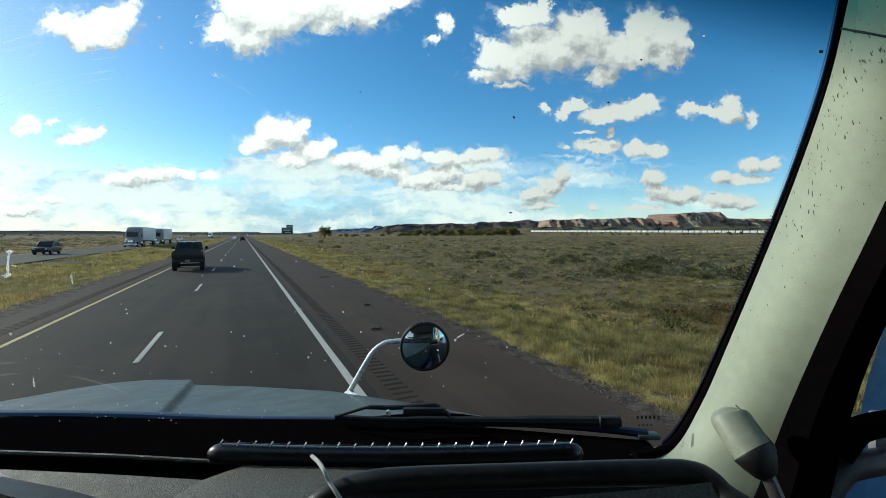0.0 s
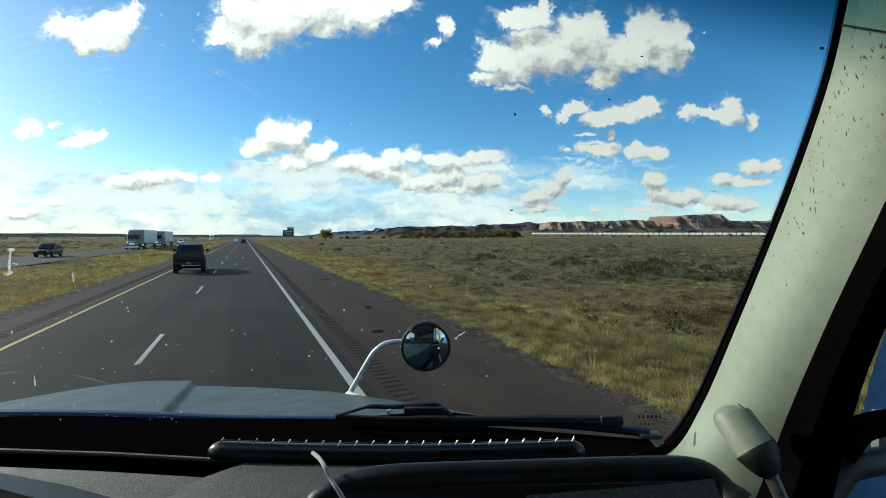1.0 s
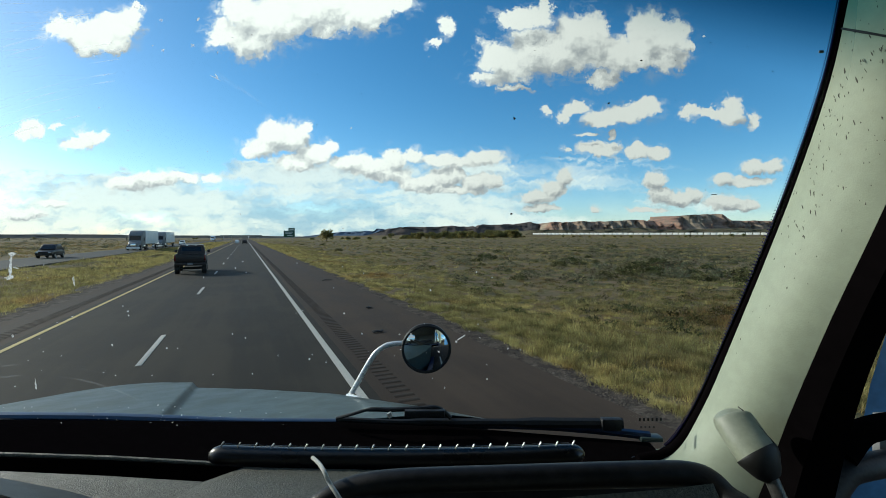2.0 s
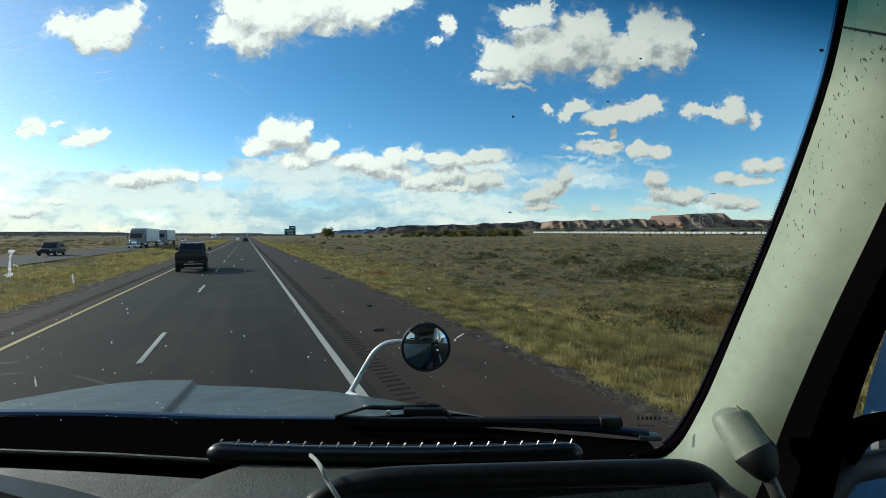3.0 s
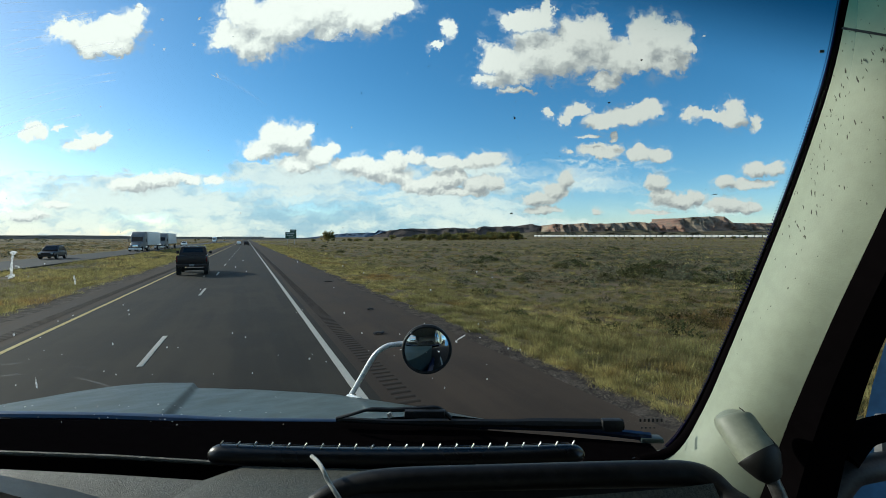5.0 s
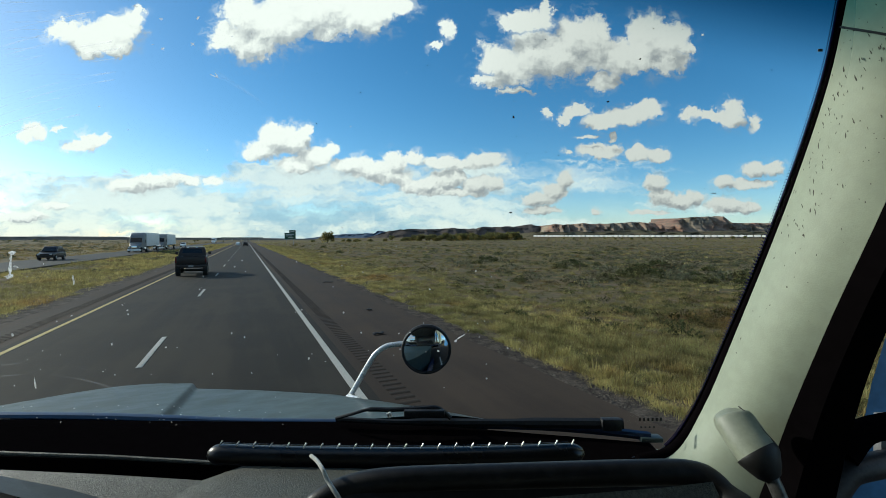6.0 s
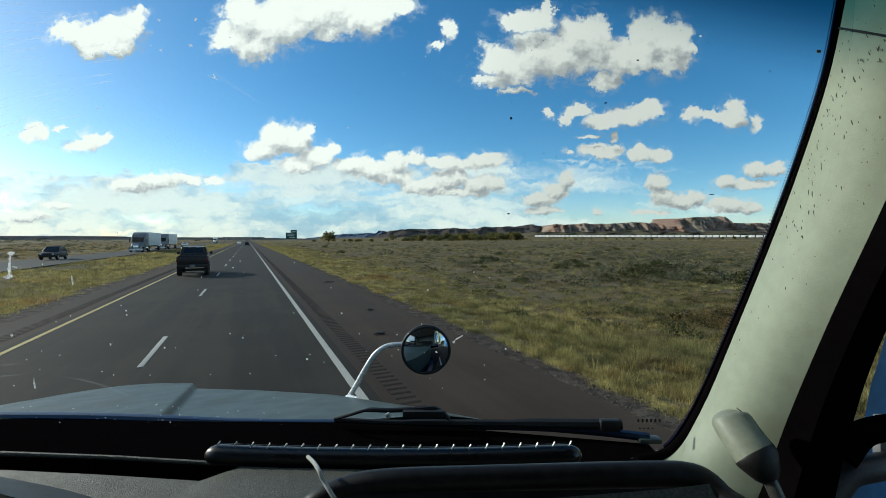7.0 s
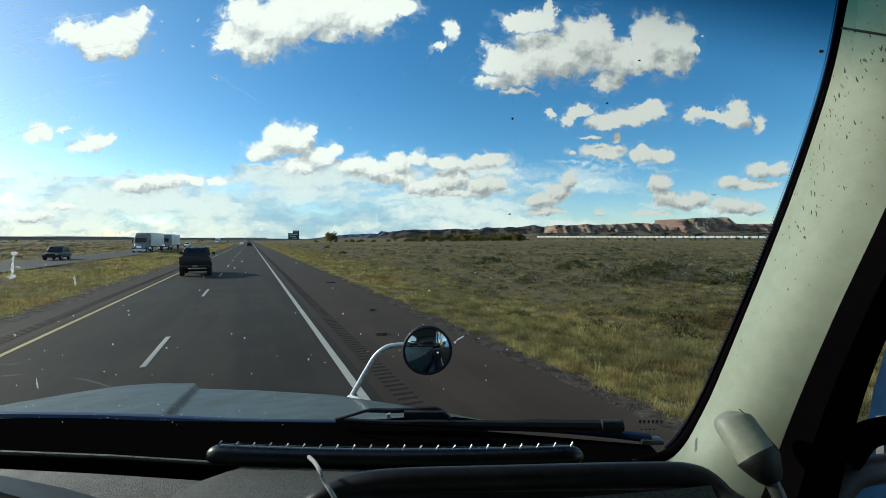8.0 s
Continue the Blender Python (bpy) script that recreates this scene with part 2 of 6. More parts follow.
    rich = t.nodes.new("ShaderNodeHueSaturation")
    rich.inputs["Saturation"].default_value = 1.30
    rich.inputs["Hue"].default_value = 0.4935
    link(t, sky.outputs[0], rich.inputs["Color"])
    link(t, rich.outputs[0], bg_sky.inputs[0])
    bg_sky.inputs[1].default_value = SKY_STRENGTH
    link(t, bank_hue, bg_bank.inputs[0])
    bg_bank.inputs[1].default_value = CLOUD_STRENGTH
    link(t, hue, bg_cloud.inputs[0])
    bg_cloud.inputs[1].default_value = CLOUD_STRENGTH * 1.05
    m1, m2 = t.nodes.new("ShaderNodeMixShader"), t.nodes.new("ShaderNodeMixShader")
    link(t, bank, m1.inputs[0]), link(t, bg_sky.outputs[0], m1.inputs[1]), link(t, bg_bank.outputs[0], m1.inputs[2])
    link(t, mask, m2.inputs[0]), link(t, m1.outputs[0], m2.inputs[1]), link(t, bg_cloud.outputs[0], m2.inputs[2])
    over, m3 = t.nodes.new("ShaderNodeBackground"), t.nodes.new("ShaderNodeMixShader")
    over.inputs[0].default_value, over.inputs[1].default_value = (0.52, 0.54, 0.56, 1), CLOUD_STRENGTH
    link(t, cover, m3.inputs[0]), link(t, m2.outputs[0], m3.inputs[1]), link(t, over.outputs[0], m3.inputs[2])
    link(t, m3.outputs[0], t.nodes.new("ShaderNodeOutputWorld").inputs[0])


CLOUD_STRENGTH = 0.93
build_sky()

# ---- materials ----


def mat(name, colour, rough=0.6, metal=0.0, scale=8.0, vary=0.25, bump=0.0, bump_scale=60.0, other=None, cut=(0.35, 0.65), random_by="", coat=0.0, spec=0.5):
    """A surface: base colour broken up at two scales (towards other), fine relief, uneven gloss."""
    m = bpy.data.materials.new(name)
    m.use_nodes = True
    t = m.node_tree
    b = t.nodes["Principled BSDF"]
    where = t.nodes.new("ShaderNodeTexCoord").outputs["Object"]
    big = noise_node(t, where, scale, 5, 0.6)
    small = noise_node(t, where, scale * 9, 4, 0.6)
    dark = tuple(v * (1 - vary) for v in colour)
    light = tuple(min(1, v * (1 + vary)) for v in colour)
    col = mix_node(t, ramp_node(t, small, 0.3, 0.7), dark, light)
    col2 = mix_node(t, ramp_node(t, small, 0.3, 0.7), tuple(v * (1 - vary) for v in (other or dark)), other or light)
    col = mix_node(t, ramp_node(t, big, *cut), col, col2)
    if random_by:
        r = t.nodes.new("ShaderNodeObjectInfo").outputs["Random"] if random_by == "object" else t.nodes.new("ShaderNodeNewGeometry").outputs["Random Per Island"]
        h = t.nodes.new("ShaderNodeHueSaturation")
        link(t, ramp_node(t, r, 0, 1, 0.62, 1.4), h.inputs["Value"])
        link(t, ramp_node(t, r, 0, 1, 0.485, 0.515), h.inputs["Hue"])
        link(t, col, h.inputs["Color"])
        col = h.outputs[0]
    link(t, col, b.inputs["Base Color"])
    link(t, ramp_node(t, big, 0.25, 0.75, max(0, rough - 0.08), min(1, rough + 0.08)), b.inputs["Roughness"])
    b.inputs["Metallic"].default_value = metal
    b.inputs["Coat Weight"].default_value = coat
    b.inputs["Specular IOR Level"].default_value = spec
    if bump:
        bn = t.nodes.new("ShaderNodeBump")
        bn.inputs["Strength"].default_value, bn.inputs["Distance"].default_value = bump, 0.01
        link(t, noise_node(t, where, bump_scale, 5, 0.65), bn.inputs["Height"])
        link(t, bn.outputs[0], b.inputs["Normal"])
    return m


def leaf_mat(name, colour, other, through=0.45, patch=0.22):
    """Thin leaves and blades, lit from both sides, each a little different."""
    m = bpy.data.materials.new(name)
    m.use_nodes = True
    t = m.node_tree
    t.nodes.clear()
    where = t.nodes.new("ShaderNodeTexCoord").outputs["Object"]
    col = mix_node(t, ramp_node(t, noise_node(t, where, patch, 6, 0.65), 0.42, 0.58), colour, other)
    third = tuple(v * k for v, k in zip(colour, (0.78, 0.55, 0.50)))
    col = mix_node(t, ramp_node(t, noise_node(t, vec_node(t, "ADD", where, (37.0, 11.0, 0.0)), 0.16, 5, 0.6), 0.55, 0.66, 0.0, 0.75), col, third)
    r = t.nodes.new("ShaderNodeNewGeometry").outputs["Random Per Island"]
    h = t.nodes.new("ShaderNodeHueSaturation")
    tuft = ramp_node(t, noise_node(t, where, 1.7, 3, 0.55), 0.34, 0.66, 0.58, 1.30)
    link(t, math_node(t, "MULTIPLY", ramp_node(t, r, 0, 1, 0.72, 1.3), tuft), h.inputs["Value"])
    link(t, ramp_node(t, r, 0, 1, 0.485, 0.515), h.inputs["Hue"])
    link(t, col, h.inputs["Color"])
    front, back, mixed = t.nodes.new("ShaderNodeBsdfDiffuse"), t.nodes.new("ShaderNodeBsdfTranslucent"), t.nodes.new("ShaderNodeMixShader")
    mixed.inputs[0].default_value = through
    link(t, h.outputs[0], front.inputs[0]), link(t, h.outputs[0], back.inputs[0])
    link(t, front.outputs[0], mixed.inputs[1]), link(t, back.outputs[0], mixed.inputs[2])
    link(t, mixed.outputs[0], t.nodes.new("ShaderNodeOutputMaterial").inputs[0])
    return m


def ground_mat():
    """Dry high-desert plain: straw, sage and bare earth in patches, greyer away from the road."""
    m = bpy.data.materials.new("dry_plain")
    m.use_nodes = True
    t = m.node_tree
    b = t.nodes["Principled BSDF"]
    where = t.nodes.new("ShaderNodeTexCoord").outputs["Object"]
    flat = vec_node(t, "MULTIPLY", where, (1.0, 0.6, 1.0))
    patches = noise_node(t, flat, 0.03, 6, 0.6)
    tufts = noise_node(t, where, 0.8, 7, 0.65)
    grain = noise_node(t, where, 5.0, 6, 0.7)
    straw = mix_node(t, ramp_node(t, grain, 0.3, 0.7), (0.120, 0.098, 0.045), (0.225, 0.180, 0.085))
    sage = mix_node(t, ramp_node(t, grain, 0.3, 0.7), (0.068, 0.064, 0.031), (0.152, 0.134, 0.067))
    earth = mix_node(t, ramp_node(t, grain, 0.3, 0.7), (0.112, 0.082, 0.052), (0.195, 0.145, 0.092))
    col = mix_node(t, ramp_node(t, tufts, 0.42, 0.6), earth, sage)
    col = mix_node(t, ramp_node(t, patches, 0.46, 0.62), col, straw)
    link(t, col, b.inputs["Base Color"])
    b.inputs["Roughness"].default_value = 0.95
    b.inputs["Specular IOR Level"].default_value = 0.1
    bn = t.nodes.new("ShaderNodeBump")
    bn.inputs["Strength"].default_value, bn.inputs["Distance"].default_value = 0.8, 0.15
    link(t, tufts, bn.inputs["Height"])
    link(t, bn.outputs[0], b.inputs["Normal"])
    return m


def mesa_mat():
    m = bpy.data.materials.new("layered_sandstone")
    m.use_nodes = True
    t = m.node_tree
    b = t.nodes["Principled BSDF"]
    where = t.nodes.new("ShaderNodeTexCoord").outputs["Object"]
    bands = vec_node(t, "ADD", vec_node(t, "MULTIPLY", where, (0.002, 0.002, 0.05)), vec_node(t, "MULTIPLY", noise_node(t, where, 0.004, 5, 0.6, "Color"), (0.5, 0.5, 1.2)))
    layer = noise_node(t, bands, 1.4, 5, 0.6)
    big = noise_node(t, where, 0.0025, 4, 0.5)
    red = mix_node(t, ramp_node(t, layer, 0.35, 0.65), (0.235, 0.145, 0.112), (0.36, 0.215, 0.155))
    pale = mix_node(t, ramp_node(t, layer, 0.35, 0.65), (0.24, 0.195, 0.150), (0.35, 0.285, 0.210))
    col = mix_node(t, ramp_node(t, big, 0.42, 0.58), red, pale)
    scrub = noise_node(t, where, 0.03, 6, 0.7)
    col = mix_node(t, ramp_node(t, scrub, 0.48, 0.62), col, (0.185, 0.16, 0.128))
    link(t, col, b.inputs["Base Color"])
    b.inputs["Roughness"].default_value = 0.95
    b.inputs["Specular IOR Level"].default_value = 0.05
    return m


def glass_mat():
    m = bpy.data.materials.new("clear_glass")
    m.use_nodes = True
    t = m.node_tree
    t.nodes.clear()
    clear, gloss, mixed = t.nodes.new("ShaderNodeBsdfTransparent"), t.nodes.new("ShaderNodeBsdfGlossy"), t.nodes.new("ShaderNodeMixShader")
    clear.inputs[0].default_value = (0.96, 0.975, 0.97, 1)
    gloss.inputs["Roughness"].default_value = 0.02
    mixed.inputs[0].default_value = 0.01
    link(t, clear.outputs[0], mixed.inputs[1]), link(t, gloss.outputs[0], mixed.inputs[2])
    link(t, mixed.outputs[0], t.nodes.new("ShaderNodeOutputMaterial").inputs[0])
    return m


def splat_mat():
    """Thin dried film on the glass, half see-through, that passes light on softly."""
    m = bpy.data.materials.new("dried_splat")
    m.use_nodes = True
    t = m.node_tree
    t.nodes.clear()
    clear, film, mixed = t.nodes.new("ShaderNodeBsdfTransparent"), t.nodes.new("ShaderNodeBsdfTranslucent"), t.nodes.new("ShaderNodeMixShader")
    film.inputs[0].default_value = (0.97, 0.97, 0.95, 1)
    where = t.nodes.new("ShaderNodeTexCoord").outputs["Object"]
    link(t, ramp_node(t, noise_node(t, where, 220.0, 4, 0.6), 0.3, 0.7, 0.35, 0.95), mixed.inputs[0])
    link(t, clear.outputs[0], mixed.inputs[1]), link(t, film.outputs[0], mixed.inputs[2])
    link(t, mixed.outputs[0], t.nodes.new("ShaderNodeOutputMaterial").inputs[0])
    return m


def road_mat(name, a, b_, along=True):
    """Worn asphalt: grain, wheel tracks and patches drawn out along the road."""
    m = bpy.data.materials.new(name)
    m.use_nodes = True
    t = m.node_tree
    b = t.nodes["Principled BSDF"]
    where = t.nodes.new("ShaderNodeTexCoord").outputs["Object"]
    grain = noise_node(t, where, 70.0, 4, 0.7)
    wear = noise_node(t, vec_node(t, "MULTIPLY", where, (1.1, 0.035, 1.0)), 1.0, 6, 0.6)
    blot = noise_node(t, where, 0.35, 5, 0.6)
    f = math_node(t, "ADD", math_node(t, "MULTIPLY", wear, 0.6), math_node(t, "MULTIPLY", blot, 0.4))
    col = mix_node(t, ramp_node(t, f, 0.43, 0.58), a, b_)
    col = mix_node(t, ramp_node(t, grain, 0.35, 0.75, 0.0, 0.4), col, tuple(v * 1.5 for v in b_))
    link(t, col, b.inputs["Base Color"])
    link(t, ramp_node(t, f, 0.3, 0.7, 0.72, 0.9), b.inputs["Roughness"])
    b.inputs["Specular IOR Level"].default_value = 0.12
    bn = t.nodes.new("ShaderNodeBump")
    bn.inputs["Strength"].default_value, bn.inputs["Distance"].default_value = 0.35, 0.004
    link(t, grain, bn.inputs["Height"])
    link(t, bn.outputs[0], b.inputs["Normal"])
    return m


M_GROUND, M_MESA, M_GLASS = ground_mat(), mesa_mat(), glass_mat()
M_ROAD = road_mat("lane_asphalt", (0.0188, 0.0168, 0.0130), (0.0405, 0.0360, 0.0285))
M_SHOULDER = road_mat("shoulder_asphalt", (0.0375, 0.0272, 0.0195), (0.0585, 0.0428, 0.0310))
M_FAR_ROAD = road_mat("opposite_asphalt", (0.046, 0.045, 0.041), (0.072, 0.069, 0.062))
M_GRAVEL = mat("road_gravel", (0.098, 0.080, 0.064), 0.95, scale=3, vary=0.5, bump=1.0, bump_scale=30, other=(0.055, 0.045, 0.037), spec=0.1)
M_WHITE_LINE = mat("worn_white_paint", (0.41, 0.395, 0.345), 0.7, scale=5, vary=0.12, other=(0.36, 0.36, 0.34), cut=(0.5, 0.8))
M_YELLOW_LINE = mat("worn_yellow_paint", (0.50, 0.37, 0.12), 0.7, scale=5, vary=0.12, other=(0.32, 0.24, 0.09), cut=(0.5, 0.8))
M_STRAW = leaf_mat("straw_grass", (0.44, 0.365, 0.150), (0.28, 0.25, 0.105))
M_DULL = leaf_mat("dull_brown_grass", (0.32, 0.228, 0.108), (0.225, 0.178, 0.080))
M_SHRUB = leaf_mat("dark_green_shrub", (0.074, 0.084, 0.036), (0.118, 0.114, 0.052), 0.3)
M_GREEN = leaf_mat("green_grass", (0.180, 0.172, 0.068), (0.29, 0.24, 0.105))
M_SAGE = leaf_mat("sage_leaves", (0.12, 0.13, 0.08), (0.19, 0.17, 0.11), 0.3)
M_LEAF = leaf_mat("cottonwood_leaves", (0.17, 0.175, 0.075), (0.36, 0.27, 0.085), 0.35, 0.03)
M_BARK = mat("bark", (0.12, 0.09, 0.065), 0.9, scale=3, bump=0.6)
M_PILLAR = mat("pillar_trim", (0.285, 0.325, 0.240), 0.62, scale=4, vary=0.05, bump=0.08, bump_scale=300, other=(0.235, 0.265, 0.195), cut=(0.45, 0.9))
M_SMUDGE = mat("dirt_marks", (0.10, 0.095, 0.08), 0.9, scale=60, vary=0.3)
M_RUBBER = mat("black_rubber", (0.012, 0.012, 0.013), 0.55, scale=20, vary=0.3)
M_FRIT = mat("black_enamel", (0.006, 0.006, 0.009), 0.5, scale=10, vary=0.2, spec=0.2)
M_FRIT_DOT = mat("blue_violet_enamel", (0.045, 0.035, 0.22), 0.5, scale=10, vary=0.2, spec=0.2)
M_DASH = mat("grained_dash_vinyl", (0.066, 0.069, 0.052), 0.65, scale=30, vary=0.45, bump=0.35, bump_scale=380, other=(0.090, 0.092, 0.072))
M_DASH_BLACK = mat("black_dash_plastic", (0.011, 0.0105, 0.010), 0.42, scale=6, vary=0.3, bump=0.08, bump_scale=300, spec=0.3)
M_GLOSS_BLACK = mat("glossy_black_plastic", (0.006, 0.0055, 0.0055), 0.3, scale=12, vary=0.2, spec=0.6)
M_DEEP = mat("black_cowl", (0.0034, 0.0028, 0.0031), 0.9, scale=6, vary=0.1, spec=0.0)
M_BRACKET = mat("dark_grey_bracket", (0.030, 0.030, 0.032), 0.5, scale=15, vary=0.2)
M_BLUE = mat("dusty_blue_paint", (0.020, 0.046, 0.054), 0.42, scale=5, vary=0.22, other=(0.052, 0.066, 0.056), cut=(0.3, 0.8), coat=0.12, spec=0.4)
M_BLUE_EDGE = mat("dark_blue_paint", (0.006, 0.020, 0.060), 0.35, scale=3, vary=0.15, coat=0.2)
# the truck's blue again, lightened to make up for shade on the mirror housing
M_BLUE_SIDE = mat("shade_lifted_blue_paint", (0.09, 0.26, 0.50), 0.4, scale=3, vary=0.1, coat=0.3)
M_CHROME = mat("chrome", (0.75, 0.75, 0.74), 0.12, 1.0, scale=20, vary=0.08)
M_BRIGHT = mat("bright_metal", (0.80, 0.80, 0.77), 0.28, 0.35, scale=20, vary=0.05)
M_MIRROR = mat("mirror_silver", (0.72, 0.74, 0.76), 0.02, 1.0, scale=3, vary=0.01)
M_HANDLE = mat("grey_handle", (0.255, 0.280, 0.210), 0.5, scale=12, vary=0.08, other=(0.22, 0.24, 0.185))
M_ROD = mat("worn_dark_steel", (0.10, 0.10, 0.095), 0.4, 0.6, scale=20, vary=0.2)
M_COLLAR = mat("dark_collar", (0.010, 0.010, 0.009), 0.6, scale=12, vary=0.2)
M_CABLE = mat("pale_cable", (0.42, 0.42, 0.38), 0.4, scale=30, vary=0.1)
M_CLIP = mat("bright_clip", (0.70, 0.70, 0.66), 0.3, 0.6, scale=30, vary=0.1)
M_SPLAT = splat_mat()
M_SPECK = mat("dark_speck", (0.05, 0.045, 0.04), 0.8, scale=90, vary=0.2)
M_LINER = mat("headliner", (0.30, 0.31, 0.27), 0.9, scale=6, vary=0.08, bump=0.3, bump_scale=200)
M_TYRE = mat("tyre", (0.018, 0.018, 0.018), 0.85, scale=12, vary=0.25)
M_RIM = mat("alloy", (0.35, 0.35, 0.35), 0.35, 0.8, scale=12, vary=0.1)
M_PICKUP = mat("dark_pickup_paint", (0.016, 0.0115, 0.011), 0.45, scale=2, vary=0.25, other=(0.027, 0.019, 0.017), coat=0.12, spec=0.3)
M_DARK_GLASS = mat("tinted_glass", (0.010, 0.011, 0.013), 0.08, scale=2, vary=0.1)
M_RED_LAMP = mat("red_lens", (0.10, 0.008, 0.008), 0.25, scale=10, vary=0.1)
M_WHITE = mat("white_panel", (0.84, 0.84, 0.82), 0.45, scale=0.8, vary=0.05, other=(0.76, 0.76, 0.74), cut=(0.45, 0.8))
M_CONTAINER = mat("container_white", (0.88, 0.87, 0.82), 0.5, scale=0.8, vary=0.04, other=(0.82, 0.81, 0.76), cut=(0.45, 0.8))
M_GREY = mat("grey_panel", (0.18, 0.185, 0.19), 0.5, scale=2, vary=0.15)
M_SIGN = mat("green_sign_sheet", (0.012, 0.075, 0.045), 0.45, scale=2, vary=0.12)
M_SIGN_WHITE = mat("white_sign_sheet", (0.55, 0.58, 0.56), 0.5, scale=3, vary=0.08)
M_STEEL = mat("galvanised_steel", (0.30, 0.31, 0.32), 0.45, 0.7, scale=6, vary=0.15)
M_CONCRETE = mat("bridge_concrete", (0.38, 0.37, 0.34), 0.85, scale=0.6, vary=0.15)
M_RED_PAINT = mat("brown_red_paint", (0.16, 0.05, 0.035), 0.4, scale=2, vary=0.15)

# ---- building helpers ----


def part(name, bm, material, parent=None, label="", smooth=True):
    if bm.faces:
        bmesh.ops.recalc_face_normals(bm, faces=bm.faces)
    me = bpy.data.meshes.new(name)
    bm.to_mesh(me)
    bm.free()
    me.materials.append(material)
    if smooth:
        for p in me.polygons:
            p.use_smooth = True
        me.set_sharp_from_angle(angle=radians(38))
    ob = new(name, me)
    if parent is not None:
        ob.parent = parent
    if label:
        ob["label"] = label
    return ob


def thing(name, m, label, category, group="", kind=""):
    ob = new(name)
    ob.empty_display_size = 0.2
    ob.matrix_world = m
    return tagged(ob, label, category, group, kind)


def fast_mesh(name, verts, faces, material):
    """A mesh from numpy arrays; all faces have the same number of corners."""
    me = bpy.data.meshes.new(name)
    k = faces.shape[1]
    me.vertices.add(len(verts))
    me.vertices.foreach_set("co", verts.astype(np.float32).ravel())
    me.loops.add(faces.size)
    me.loops.foreach_set("vertex_index", faces.astype(np.int32).ravel())
    me.polygons.add(len(faces))
    me.polygons.foreach_set("loop_start", (np.arange(len(faces)) * k).astype(np.int32))
    me.update(calc_edges=True)
    me.materials.append(material)
    return new(name, me)


def box(size, at=(0, 0, 0), bevel=0.0, bm=None, turn=None):
    bm = bm or bmesh.new()
    m = Matrix.Translation(at)
    if turn is not None:
        m = m @ turn
    made = bmesh.ops.create_cube(bm, size=1.0, matrix=m @ Matrix.Diagonal((*size, 1)))
    if bevel:
        edges = list({e for v in made["verts"] for e in v.link_edges})
        bmesh.ops.bevel(bm, geom=edges, offset=bevel, segments=2, affect="EDGES", profile=0.6)
    return bm


def cyl(radius, depth, at=(0, 0, 0), axis="Z", bevel=0.0, bm=None, segments=24, top=None):
    bm = bm or bmesh.new()
    turn = {"X": Matrix.Rotation(radians(90), 4, "Y"), "Y": Matrix.Rotation(radians(90), 4, "X"), "Z": Matrix.Identity(4)}[axis]
    made = bmesh.ops.create_cone(bm, cap_ends=True, segments=segments, radius1=radius, radius2=radius if top is None else top, depth=depth, matrix=Matrix.Translation(at) @ turn)
    if bevel:
        rim = [e for e in {e for v in made["verts"] for e in v.link_edges} if len(e.link_faces) == 2 and e.calc_face_angle(0) > 1]
        bmesh.ops.bevel(bm, geom=rim, offset=bevel, segments=2, affect="EDGES")
    return bm


def loft(rings, bm=None, caps=True, closed=True):
    """Skin over rings of points with the same count."""
    bm = bm or bmesh.new()
    rows = [[bm.verts.new(p) for p in ring] for ring in rings]
    n = len(rows[0])
    for a, b in zip(rows, rows[1:]):
        for i in range(n if closed else n - 1):
            j = (i + 1) % n
            bm.faces.new((a[i], a[j], b[j], b[i]))
    if caps and closed:
        bm.faces.new(rows[0][::-1]), bm.faces.new(rows[-1])
    return bm


def spline(points, n):
    """n points along a smooth curve through the given ones (Catmull-Rom)."""
    p = [Vector(q) for q in points]
    p = [2 * p[0] - p[1]] + p + [2 * p[-1] - p[-2]]
    out = []
    for k in range(n):
        s = k / (n - 1) * (len(p) - 3)
        i = min(int(s), len(p) - 4)
        u = s - i
        a, b, c, d = p[i:i + 4]
        out.append(0.5 * (2 * b + (c - a) * u + (2 * a - 5 * b + 4 * c - d) * u * u + (3 * b - a - 3 * c + d) * u ** 3))
    return out


def tube(points, radius, sides=10, bm=None, flat=1.0, up=(0, 0, 1)):
    """A round (or flattened) rod along points; radius may be a list."""
    pts = [Vector(p) for p in points]
    radii = radius if isinstance(radius, (list, tuple)) else [radius] * len(pts)
    rings = []
    for i, p in enumerate(pts):
        d = (pts[min(i + 1, len(pts) - 1)] - pts[max(i - 1, 0)]).normalized()
        side = d.cross(Vector(up))
        side = side.normalized() if side.length > 1e-4 else d.orthogonal().normalized()
        over = side.cross(d).normalized()
        rings.append([p + radii[i] * (math.cos(a) * side + flat * math.sin(a) * over) for a in (2 * math.pi * k / sides for k in range(sides))])
    return loft(rings, bm)


def section(y, half, low, high, r=0.12, n=4, centre=0.0):
    """A rounded rectangle across a vehicle at y."""
    r = min(r, half * 0.95, (high - low) * 0.48)
    pts = []
    for cx, cz, a0 in ((half - r, high - r, 0), (-half + r, high - r, 90), (-half + r, low + r, 180), (half - r, low + r, 270)):
        for k in range(n + 1):
            a = radians(a0 + 90 * k / n)
            pts.append((centre + cx + r * math.cos(a), y, cz + r * math.sin(a)))
    return pts


def smooth_step(a, b, x):
    u = np.clip((x - a) / (b - a), 0, 1)
    return u * u * (3 - 2 * u)


# ---- ground, road, distance ----


